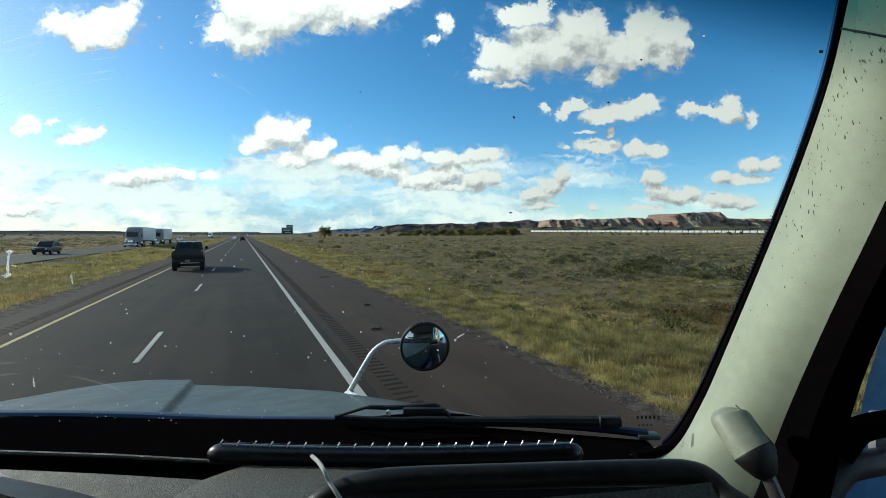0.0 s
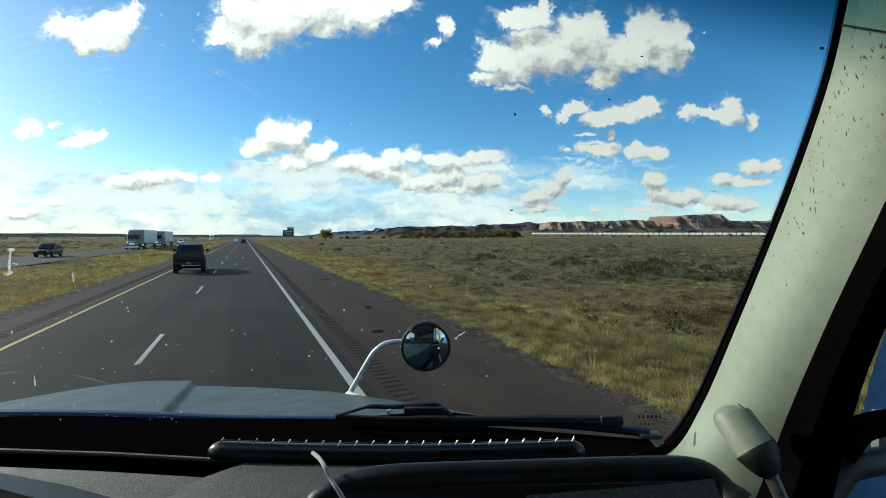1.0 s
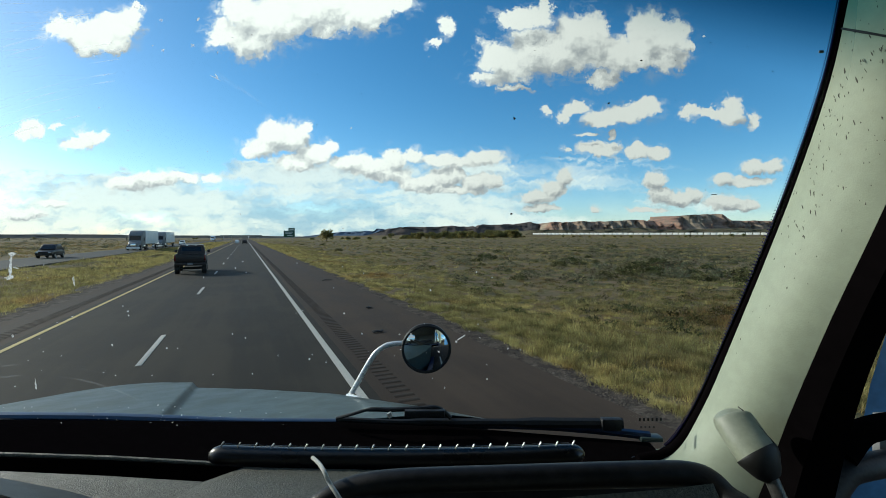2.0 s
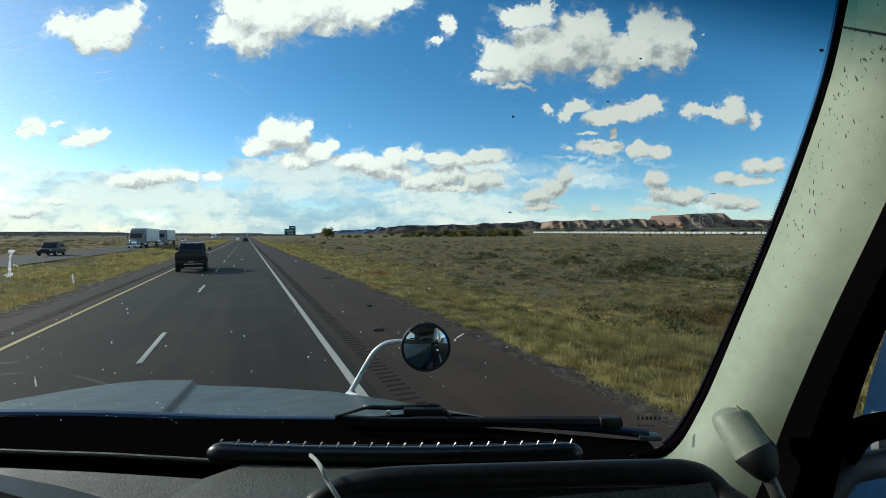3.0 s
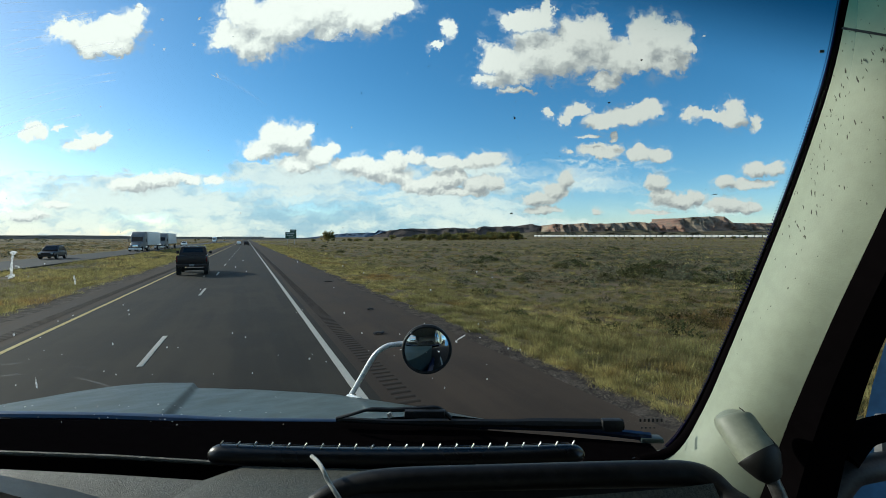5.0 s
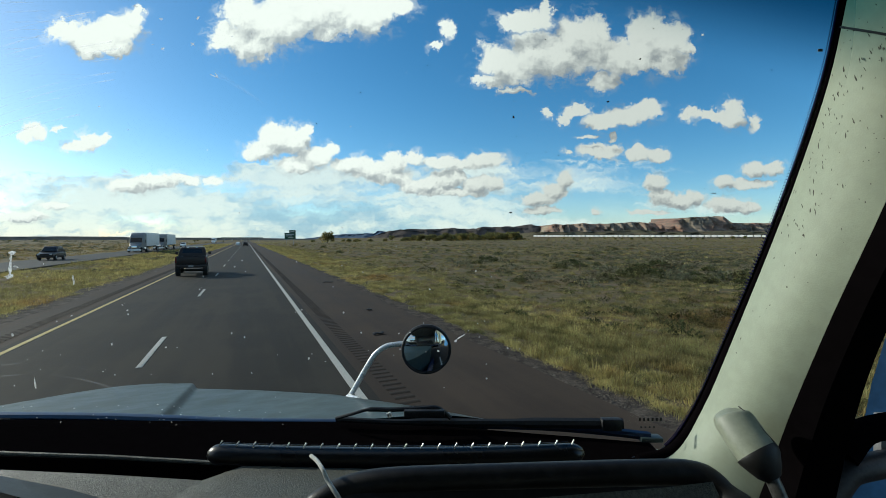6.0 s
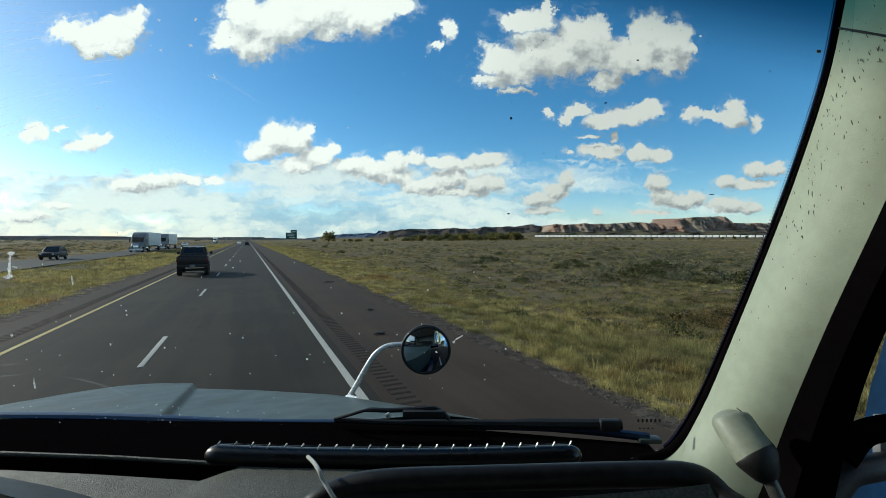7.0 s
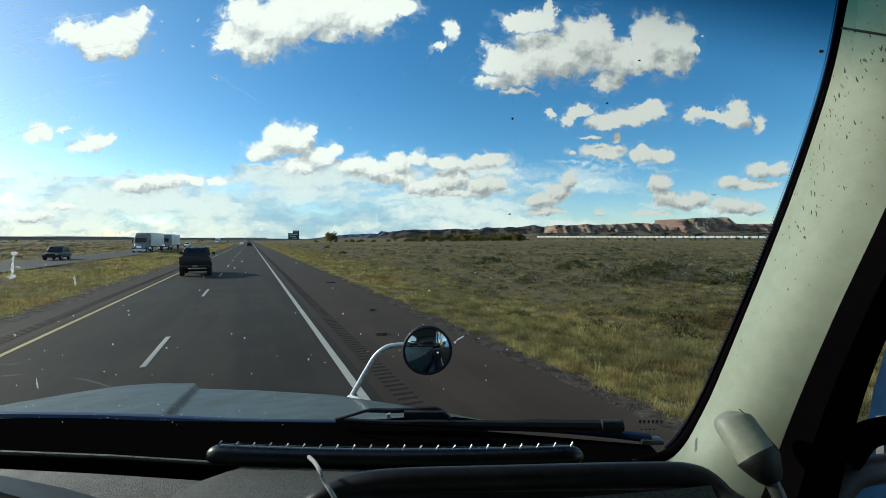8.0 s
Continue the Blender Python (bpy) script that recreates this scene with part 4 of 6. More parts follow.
def blade_field(name, xs, ys, height, per, spread, width, material, label, category, lean=(0.15, 1.0)):
    """Tufts of grass at xs, ys: per blades each, three-cornered, leaning outward from the middle of the tuft."""
    n = len(xs)
    cx, cy = np.repeat(xs, per), np.repeat(ys, per)
    a = RNG.uniform(0, 2 * np.pi, n * per)
    q = np.sqrt(RNG.uniform(0, 1, n * per))
    r = np.repeat(spread, per) * q
    # the middle of a tuft stands tallest, the rim leans out
    h = np.repeat(height, per) * RNG.uniform(0.55, 1.1, n * per) * (1.0 - 0.55 * q * q)
    bx, by = cx + r * np.cos(a), cy + r * np.sin(a)
    bz = land(bx, by) - 0.03
    out = h * RNG.uniform(*lean, n * per) * (0.35 + 0.65 * q)
    w = np.repeat(width, per) * RNG.uniform(0.6, 1.4, n * per)
    wa = RNG.uniform(0, np.pi, n * per)
    dx, dy = np.cos(wa) * w / 2, np.sin(wa) * w / 2
    la = a + RNG.normal(0, 0.5, n * per)
    v = np.stack([np.stack([bx - dx, by - dy, bz], -1), np.stack([bx + dx, by + dy, bz], -1),
                  np.stack([bx + out * np.cos(la) + 0.05 * h, by + out * np.sin(la), bz + h], -1)], 1).reshape(-1, 3)
    f = np.arange(len(v)).reshape(-1, 3)
    return tagged(fast_mesh(name, v, f, material), label, category, kind="stuff")


def patchy(x, y, scale, seed):
    return np.array([noise.noise(Vector((a * scale, b * scale * 0.6, seed))) for a, b in zip(x, y)])


def edge_of_grass(y):
    """Where the grass begins beside the gravel: an uneven line with bays."""
    return 5.75 + np.array([0.22 * noise.noise(Vector((v * 0.35, 0, 4.4))) + 0.16 * noise.noise(Vector((v * 1.4, 0, 9.1))) for v in y])


def plant_verge(name, x0, x1, y0, y1, n, h, w, keep, material, label, seed, per=14, spread=0.22, clump=0.22, pack=1.3):
    y = y0 * (y1 / y0) ** RNG.uniform(0, 1, n)
    x = x0 + (x1 - x0) * RNG.uniform(0, 1, n) ** (pack if x0 > 0 else 1.0)
    if x0 > 0:
        x = np.maximum(x, edge_of_grass(y) + RNG.uniform(0, 0.25, n))
    thick = patchy(x, y, clump, seed)
    ok = thick > keep
    x, y, thick = x[ok], y[ok], thick[ok]
    h = h * (0.75 + 1.1 * np.clip(thick - keep, 0, 0.6))
    grow = np.clip(np.hypot(x, y) / 30, 1, 6)
    return blade_field(name, x, y, h * RNG.lognormal(-0.05, 0.3, len(x)) * np.clip(grow ** 0.2, 1, 1.3), per, spread * grow ** 0.4 * RNG.uniform(0.6, 1.4, len(x)), w * grow, material, label, "grass")


plant_verge("verge_grass", 5.5, 13.0, 3.6, 260.0, 8200, 0.18, 0.013, -0.10, M_STRAW, "golden dry bunch grass along the gravel verge", 1.0, per=70, spread=0.19, clump=1.5, pack=1.5)
plant_verge("verge_green", 6.4, 16.0, 3.6, 200.0, 4200, 0.15, 0.013, -0.04, M_GREEN, "shorter green grass among the dry verge grass", 2.5, per=60, spread=0.19, clump=1.2, pack=1.2)
plant_verge("verge_litter", 5.3, 8.0, 3.6, 90.0, 1500, 0.10, 0.010, 0.05, M_STRAW, "thin dry grass straying onto the gravel", 6.5, per=16, spread=0.14, clump=0.9, pack=1.1)


def plant_field(name, n, d0, d1, h, w, keep, material, label, seed, per=12, spread=0.4, clump=0.12):
    """Grass over the open plain to the right of the road, sparser with distance."""
    d = d0 * (d1 / d0) ** RNG.uniform(0, 1, n)
    side = RNG.uniform(-0.45, 1.0, n) * d
    a = radians(-YAW)
    x, y = side * math.cos(a) + d * math.sin(a), d * math.cos(a) - side * math.sin(a)
    ok = (x > 7.5) & (patchy(x, y, clump, seed) > keep)
    x, y, d = x[ok], y[ok], d[ok]
    grow = np.clip(d / 30, 1, 12)
    return blade_field(name, x, y, h * RNG.lognormal(-0.05, 0.35, len(x)) * np.clip(grow ** 0.2, 1, 1.4), per, spread * grow ** 0.5 * RNG.uniform(0.6, 1.4, len(x)), w * grow, material, label, "grass")


plant_field("field_grass", 24000, 7.0, 420.0, 0.16, 0.017, -0.22, M_GREEN, "olive bunch grass of the open field", 5.0, per=32, spread=0.22, clump=0.3)
plant_field("field_straw", 11000, 9.0, 300.0, 0.17, 0.015, -0.02, M_DULL, "dry straw grass of the open field", 8.0, per=36, spread=0.20, clump=0.22)
plant_field("tussocks", 3600, 9.0, 160.0, 0.26, 0.014, 0.08, M_STRAW, "pale tussocks standing above the shorter grass", 13.0, per=56, spread=0.2, clump=0.5)
plant_field("straw_strip", 5200, 440.0, 640.0, 0.24, 0.020, -0.45, M_STRAW, "pale straw strip of grass before the railway", 3.3, per=14, spread=0.5, clump=0.02)
plant_verge("median_grass", -17.3, -7.4, 8.0, 300.0, 8000, 0.26, 0.013, -0.25, M_STRAW, "golden dry grass in the median", 3.0, per=34, spread=0.2)
plant_verge("median_green", -17.3, -7.9, 8.0, 300.0, 4500, 0.2, 0.014, -0.05, M_GREEN, "olive grass in the median", 4.0, per=28, spread=0.25)


plant_verge("plain_grass_left", -130.0, -26.5, 22.0, 480.0, 9000, 0.20, 0.020, -0.20, M_DULL, "dull brown grass beyond the opposite carriageway", 7.0, per=26, spread=0.35, clump=0.12)
plant_verge("plain_green_left", -130.0, -27.0, 22.0, 420.0, 5000, 0.18, 0.020, -0.05, M_GREEN, "olive grass beyond the opposite carriageway", 9.5, per=26, spread=0.35, clump=0.1)


def sage_field(name, n, x0, x1, y0, y1, size, label, material=None, per=160):
    """Low sagebrush: balls of small leaf cards with gaps, sizes and places uneven."""
    y = y0 * (y1 / y0) ** RNG.uniform(0, 1, n)
    x = x0 + (x1 - x0) * RNG.uniform(0, 1, n)
    if x0 > 0:
        x = x + y * 0.9 * RNG.uniform(0, 1, n)
    s = size * RNG.lognormal(0, 0.4, n)
    k = n * per
    v = RNG.normal(0, 1, (k, 3))
    v /= np.linalg.norm(v, axis=1)[:, None]
    rad = np.repeat(s, per) * RNG.uniform(0.45, 1.0, k)
    px = np.repeat(x, per) + v[:, 0] * rad * 1.25
    py = np.repeat(y, per) + v[:, 1] * rad * 1.25
    pz = land(px, py) + np.abs(v[:, 2]) * rad * 0.75
    leaf = np.repeat(s, per) * RNG.uniform(0.06, 0.17, k)
    d1 = RNG.normal(0, 1, (k, 3)) * leaf[:, None] * 0.5
    d2 = RNG.normal(0, 1, (k, 3)) * leaf[:, None] * 0.5
    d2[:, 2] = np.abs(d2[:, 2]) + leaf * 0.4
    c = np.stack([px, py, pz], -1)
    verts = np.stack([c - d1, c + d1, c + d2], 1).reshape(-1, 3)
    return tagged(fast_mesh(name, verts, np.arange(len(verts)).reshape(-1, 3), material or M_SAGE), label, "shrubs", kind="stuff")


sage_field("sagebrush", 1500, 10.0, 60.0, 20.0, 420.0, 0.42, "grey-green sagebrush scattered over the plain")
sage_field("greasewood", 75, 11.0, 30.0, 18.0, 240.0, 0.50, "dark green shrubs standing out of the field grass", M_SHRUB, 420)
sage_field("field_brush", 420, 8.0, 14.0, 9.0, 90.0, 0.20, "small dark plants between the grass bunches", M_SHRUB, 130)
sage_field("sagebrush_left", 500, -120.0, -30.0, 40.0, 500.0, 0.6, "grey-green sagebrush beyond the opposite carriageway")
sage_field("scrub_left", 420, -420.0, -110.0, 170.0, 750.0, 1.1, "dark low scrub dotted over the far plain")
sage_field("median_brush", 70, -16.5, -9.5, 12.0, 200.0, 0.3, "small shrubs in the median grass")


def tree_mesh(seed, height, width, leaves):
    """Trunk with limbs, and a crown of leaf cards grouped in uneven clumps."""
    rng = random.Random(seed)
    wood = tube([(0, 0, -0.2), (0.05 * width, 0, height * 0.25), (0.0, 0.04 * width, height * 0.55)], [0.045 * height, 0.032 * height, 0.015 * height], 8)
    clumps = []
    for k in range(9):
        a, e = rng.uniform(0, 6.28), rng.uniform(0.3, 1.0)
        tip = Vector((math.cos(a) * width * 0.38 * rng.uniform(0.3, 1), math.sin(a) * width * 0.38 * rng.uniform(0.3, 1), height * (0.18 + 0.62 * e)))
        tube([(0, 0, height * rng.uniform(0.2, 0.4)), tuple(tip * 0.6 + Vector((0, 0, height * 0.12))), tuple(tip)], [0.016 * height, 0.01 * height, 0.004 * height], 5, wood)
        clumps.append((tip, width * rng.uniform(0.16, 0.30)))
    crown = bmesh.new()
    for k in range(leaves):
        c, r = rng.choice(clumps)
        d = Vector((rng.gauss(0, 1), rng.gauss(0, 1), rng.gauss(0, 0.8))).normalized() * r * rng.uniform(0.5, 1.05)
        p = c + d
        s = width * rng.uniform(0.03, 0.07)
        u, w = Vector((rng.gauss(0, 1), rng.gauss(0, 1), rng.gauss(0, 1))).normalized() * s, Vector((rng.gauss(0, 1), rng.gauss(0, 1), rng.gauss(0, 1))).normalized() * s
        crown.faces.new([crown.verts.new(q) for q in (p - u, p + w, p + u, p - w)])
    return wood, crown


def plant_trees():
    kinds = []
    for seed, h, w in ((1, 9.5, 11.0), (2, 6.5, 8.5), (3, 4.8, 8.0), (4, 3.2, 6.0)):
        t = thing("tree", Matrix.Identity(4), "grey-green cottonwood tree on the far plain", "tree", "trees on the plain")
        wood, crown = tree_mesh(seed, h, w, 700)
        part("trunk", wood, M_BARK, t)
        part("crown", crown, M_LEAF, t, smooth=False)
        kinds.append(t)
    rng = random.Random(9)
    turn = Matrix.Rotation(radians(YAW), 4, "Z")
    spots = [(-86.0, 330.0, 0)]
    for k in range(70):
        spots.append((rng.triangular(-75, 90, 20), rng.uniform(500, 620), rng.choice((0, 1, 1, 2, 2, 3))))
    for k in range(16):
        spots.append((rng.uniform(60, 92), rng.uniform(500, 540), rng.choice((0, 0, 1))))
    for k in range(9):
        spots.append((rng.uniform(-150, -70), rng.uniform(480, 640), 3))
    for k in range(46):
        f = rng.uniform(-0.05, 1.15)
        q = TRACK_A.lerp(TRACK_B, f)
        spots.append((q.x - rng.uniform(14, 42), q.y - rng.uniform(18, 55), rng.choice((1, 2, 2, 3, 3))))
    for k in range(12):
        spots.append((rng.uniform(-520, -300), rng.uniform(480, 900), rng.choice((2, 3))))
    used = set()
    for x, y, kind in spots:
        p = turn @ Vector((x, y, 0))
        s = rng.uniform(0.75, 1.15) * (0.5 if x < -200 else 1.0)
        m = Matrix.Translation((p.x, p.y, float(land(p.x, p.y)))) @ Matrix.Rotation(rng.uniform(0, 6.28), 4, "Z") @ Matrix.Diagonal((s, s, s, 1))
        if kind not in used:
            kinds[kind].matrix_world = m
            used.add(kind)
        else:
            o = copy_thing(kinds[kind], m)
            o.matrix_basis = m


plant_trees()

# ---- the truck that carries the camera ----
TRUCK = thing("truck_cab", CAB, "blue semi tractor with grey dash and pale pillar trim", "truck")
INV = CAB.inverted()


def outside(x, y, z):
    """From the road's frame (z from the camera's height) to the cab's frame."""
    return INV @ Vector((x, y, z + EYE_Z))


def hood():
    """The sloping bonnet: a tapering outline to a blunt nose, a raised middle, a rear edge cut to the glass, sides that fall away."""
    ny = [0.98, 1.35, 1.75, 2.14, 2.45, 2.62, 2.75, 2.82, 2.86]
    nw = [1.24, 1.14, 0.99, 0.73, 0.48, 0.33, 0.20, 0.11, 0.0]
    xc = -0.62
    cols = np.concatenate([np.linspace(-1.845, -1.1, 26), np.linspace(-1.06, -0.98, 7), np.linspace(-0.94, -0.30, 18), np.linspace(-0.265, -0.19, 12), np.linspace(-0.16, 0.605, 40)])

    def top(x, y):
        w = max(float(np.interp(y, ny, nw)), 1e-3)
        edge = 1 - math.cos(min(1.0, max(0.0, abs(x - xc) / w - 0.86) / 0.14) * math.pi / 2)
        raised = 0.026 * float(smooth_step(-0.225, -0.252, x) * smooth_step(-1.06, -1.0, x))
        return outside(x, y, -0.455 - 0.19 * (y - 0.99) + raised - 0.03 * edge)

    rings, rim = [], []
    for x in cols:
        y0 = (1.19 - 0.405 * (xc + abs(x - xc))) / 0.914
        y1 = float(np.interp(-abs(x - xc), [-w for w in nw], ny))
        y1 = max(y1, y0 + 0.01)
        rings.append([top(x, y0 + (y1 - y0) * k / 40) for k in range(41)])
        rim.append((x, y1))
    bm = loft(rings, closed=False)
    skirt = []
    for x, y in rim:
        p = top(x, y)
        skirt.append([p, outside(x, y + 0.03, p.z - 0.10), outside(x, y + 0.05, -1.15)])
    loft(skirt, bm, closed=False)
    bmesh.ops.remove_doubles(bm, verts=bm.verts, dist=0.0004)
    return bm


HOOD = part("hood", hood(), M_BLUE, TRUCK, "dusty blue engine hood with a raised middle")
low = loft([[outside(x, y, z) for x, y, z in section(yy, hw, -2.05, -1.1, 0.15, centre=-0.62)] for yy, hw in ((0.6, 1.25), (1.5, 1.2), (2.4, 0.75), (2.9, 0.5))])
part("front_body", low, M_BLUE_EDGE, TRUCK)
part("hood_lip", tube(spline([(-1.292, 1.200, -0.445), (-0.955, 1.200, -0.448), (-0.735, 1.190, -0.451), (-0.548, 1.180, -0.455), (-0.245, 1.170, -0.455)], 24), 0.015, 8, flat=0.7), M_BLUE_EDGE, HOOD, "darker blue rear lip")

# cowl below the glass, and the black enamel band along its foot
part("cowl", loft([[(-1.376, 1.155, -0.436), (-0.713, 1.155, -0.443), (-0.123, 1.150, -0.446), (0.495, 1.060, -0.461)], [(-1.167, 0.980, -0.449), (-0.605, 0.980, -0.464), (-0.105, 0.980, -0.474), (0.495, 0.980, -0.467)], [(-1.179, 0.990, -0.529), (-0.611, 0.990, -0.554), (-0.106, 0.990, -0.567), (0.525, 0.990, -0.554)]], closed=False), M_DEEP, TRUCK, "black cowl panel")

# windshield
def glass_at(x, v):
    """A point of the windshield: x across as a slope, v up as a slope."""
    d = 0.835 / (1 + 0.44 * (v + 0.02))
    return Vector((x * d, d, v * d))


rows = []
for j in range(9):
    v = -0.455 + 1.10 * j / 8
    right = float(np.interp(v, [-0.455, -0.38, -0.15, 0.11, 0.37, 0.61], [0.49, 0.556, 0.658, 0.779, 0.868, 0.917]))
    rows.append([glass_at(-1.35 + (right + 1.35) * k / 12, v) for k in range(13)])
GLASS = part("windshield", loft(rows, closed=False), M_GLASS, TRUCK, "clear windshield flecked with dried splats")
GLASS.visible_shadow = False

# right-hand pillar
LEFT_EDGE = [(0.582, 0.620, 0.436), (0.621, 0.680, 0.383), (0.651, 0.750, 0.278), (0.662, 0.850, 0.099), (0.627, 0.940, -0.143), (0.571, 1.000, -0.362), (0.507, 1.000, -0.448), (0.424, 0.990, -0.468)]
RIGHT_EDGE = [(0.660, 0.530, 0.372), (0.661, 0.560, 0.315), (0.685, 0.620, 0.206), (0.679, 0.690, 0.045), (0.669, 0.760, -0.115), (0.654, 0.830, -0.301), (0.634, 0.860, -0.427), (0.604, 0.860, -0.503)]
n_p = 40
le, ri = spline(LEFT_EDGE, n_p), spline(RIGHT_EDGE, n_p)
rings = []
for a, b in zip(le, ri):
    out = Vector((0.35, 0.25, 0))
    ring = []
    for k in range(9):
        s = k / 8
        bulge = math.sin(s * math.pi) * 0.024
        ring.append(a.lerp(b, s) + Vector((-0.75, -0.6, 0.1)).normalized() * bulge)
    ring += [b + out * 0.22, a + out * 0.16]
    rings.append(ring)
PILLAR = part("pillar", loft(rings), M_PILLAR, TRUCK, "pale grey-green pillar trim with scuffs")
part("trim_joint", tube([(0.619, 0.685, 0.344), (0.614, 0.645, 0.319), (0.615, 0.615, 0.299), (0.633, 0.580, 0.271)], 0.0017, 6), M_RUBBER, PILLAR)
# the seal is thin at the roof and swells towards the dash
seal_r = [0.0036 + 0.0105 * float(smooth_step(0.15, 0.75, i / (n_p - 1))) for i in range(n_p)]
seal = [p + Vector((0.0005 + 0.8 * (r - 0.0036), -0.001 - 0.7 * (r - 0.0036), 0)) for p, r in zip(le, seal_r)]
part("glass_seal", tube(seal, seal_r, 10), M_DEEP, PILLAR, "black rubber glass seal")
band = []
for i, p in enumerate(le):
    q = p + Vector((-0.0062, 0.002, 0.0015))
    band.append([p + Vector((0.004, 0.006, 0)), q, q + Vector((0, 0.004, 0)), p + Vector((0.004, 0.010, 0))])
part("enamel_band", loft(band), M_FRIT, GLASS, "black enamel border of the glass")


def enamel_dots():
    bm = bmesh.new()
    pts = spline([p + Vector((-0.0076, 0.0, 0.002)) for p in le[3:34]], 210)
    for row, rad in ((0, 0.0021), (1, 0.0014)):
        for p in pts:
            q = p + Vector((-0.0036 * row, 0.002, 0.0018 * row))
            bmesh.ops.create_circle(bm, cap_ends=True, segments=8, radius=rad, matrix=Matrix.Translation(q) @ Matrix.Rotation(radians(90), 4, "X"))
    return bm


dots = part("enamel_dots", enamel_dots(), M_FRIT_DOT, GLASS, smooth=False)
dots["kind"] = "stuff"

# door frame behind the pillar, dark
DOOR_EDGE = [(0.712, 0.500, 0.351), (0.707, 0.520, 0.292), (0.713, 0.570, 0.190), (0.725, 0.640, 0.042), (0.732, 0.710, -0.090), (0.733, 0.760, -0.212), (0.727, 0.790, -0.332), (0.705, 0.800, -0.468)]
de = spline(DOOR_EDGE, n_p)
frame_rings = [[b + Vector((-0.004, -0.006, 0)), b.lerp(d, 0.5) + Vector((-0.02, -0.02, 0)), d, d + Vector((0.03, 0.03, 0)), b + Vector((0.04, 0.05, 0))] for b, d in zip(ri, de)]
part("door_frame", loft(frame_rings), M_DEEP, TRUCK, "black door frame and seal")

# grab handle on the pillar
HANDLE = part("grab_handle", tube(spline([(0.545, 0.845, -0.303), (0.547, 0.840, -0.315), (0.549, 0.825, -0.328), (0.552, 0.800, -0.347), (0.557, 0.780, -0.365)], 16), [0.008, 0.018, 0.025, 0.030, 0.0335, 0.035, 0.036, 0.0365, 0.0365, 0.0365, 0.0365, 0.036, 0.036, 0.0355, 0.035, 0.035], 20, up=(0, 1, 0), flat=0.8), M_HANDLE, TRUCK, "pale grey moulded grab handle")
# thin dark tube drawn in for the shadow along the handle's upper edge
part("handle_shadow_line", tube(spline([(0.554, 0.830, -0.294), (0.558, 0.820, -0.299), (0.569, 0.800, -0.316), (0.584, 0.775, -0.342)], 12), 0.0011, 8), M_COLLAR, HANDLE)
part("handle_collar", tube([(0.555, 0.785, -0.360), (0.556, 0.783, -0.362), (0.558, 0.779, -0.368), (0.562, 0.774, -0.378), (0.567, 0.770, -0.388), (0.571, 0.767, -0.395)], [0.0368, 0.0372, 0.0350, 0.029, 0.023, 0.016], 20, up=(0, 1, 0), flat=0.82), M_COLLAR, HANDLE, "dark collar")
part("handle_rod", tube([(0.567, 0.768, -0.390), (0.571, 0.760, -0.408), (0.580, 0.750, -0.441)], 0.0115, 12), M_ROD, HANDLE, "dark metal rod")


def scuffs():
    """Fine scratches and short dark drips on the pillar trim."""
    rng = random.Random(21)
    bm = bmesh.new()
    n = Vector((-0.75, -0.6, 0.1)).normalized()
    down = Vector((0, 0, -1))
    along = (down - n * down.dot(n)).normalized()
    side = along.cross(n).normalized()

    def mark(f, s, length, wide, tilt):
        i = int(f)
        a, b = le[i].lerp(le[i + 1], f - i), ri[i].lerp(ri[i + 1], f - i)
        k0 = int(s * 8)
        lo, hi = math.sin(k0 * math.pi / 8), math.sin((k0 + 1) * math.pi / 8)
        p = a.lerp(b, s) + n * ((lo + (hi - lo) * (s * 8 - k0)) * 0.024 + 0.0004)
        d = (along + side * tilt).normalized() * length
        ring = []
        for k in range(8):
            ang = 2 * math.pi * k / 8
            r = rng.uniform(0.7, 1.15)
            ring.append(bm.verts.new(p + d * (math.cos(ang) * r) + side * (wide * math.sin(ang) * r)))
        bm.faces.new(ring)

    for k in range(120):
        mark(rng.triangular(3, 25, 13), rng.uniform(0.05, 0.85), rng.choice((0.0008, 0.0014, 0.0022, 0.0034)) * rng.uniform(0.7, 1.3), rng.uniform(0.0004, 0.0009), rng.uniform(-0.25, 0.25))
    for k in range(26):
        mark(rng.uniform(8, 19), rng.uniform(0.12, 0.7), rng.uniform(0.0035, 0.0075), rng.uniform(0.0007, 0.0013), rng.uniform(-0.3, 0.1))
    # three drips that run down as broken lines
    for f, s, count in ((10.5, 0.22, 9), (12.5, 0.34, 7), (9.0, 0.42, 4)):
        for k in range(count):
            mark(f + 0.55 * k + rng.uniform(-0.2, 0.2), s - 0.012 * k + rng.uniform(-0.02, 0.02), rng.uniform(0.002, 0.0055), rng.uniform(0.0003, 0.0007), rng.uniform(-0.35, 0.35))
    return bm


sc = part("scuffing", scuffs(), M_SMUDGE, PILLAR, "dark scuffs and drips", smooth=False)
sc["kind"] = "stuff"

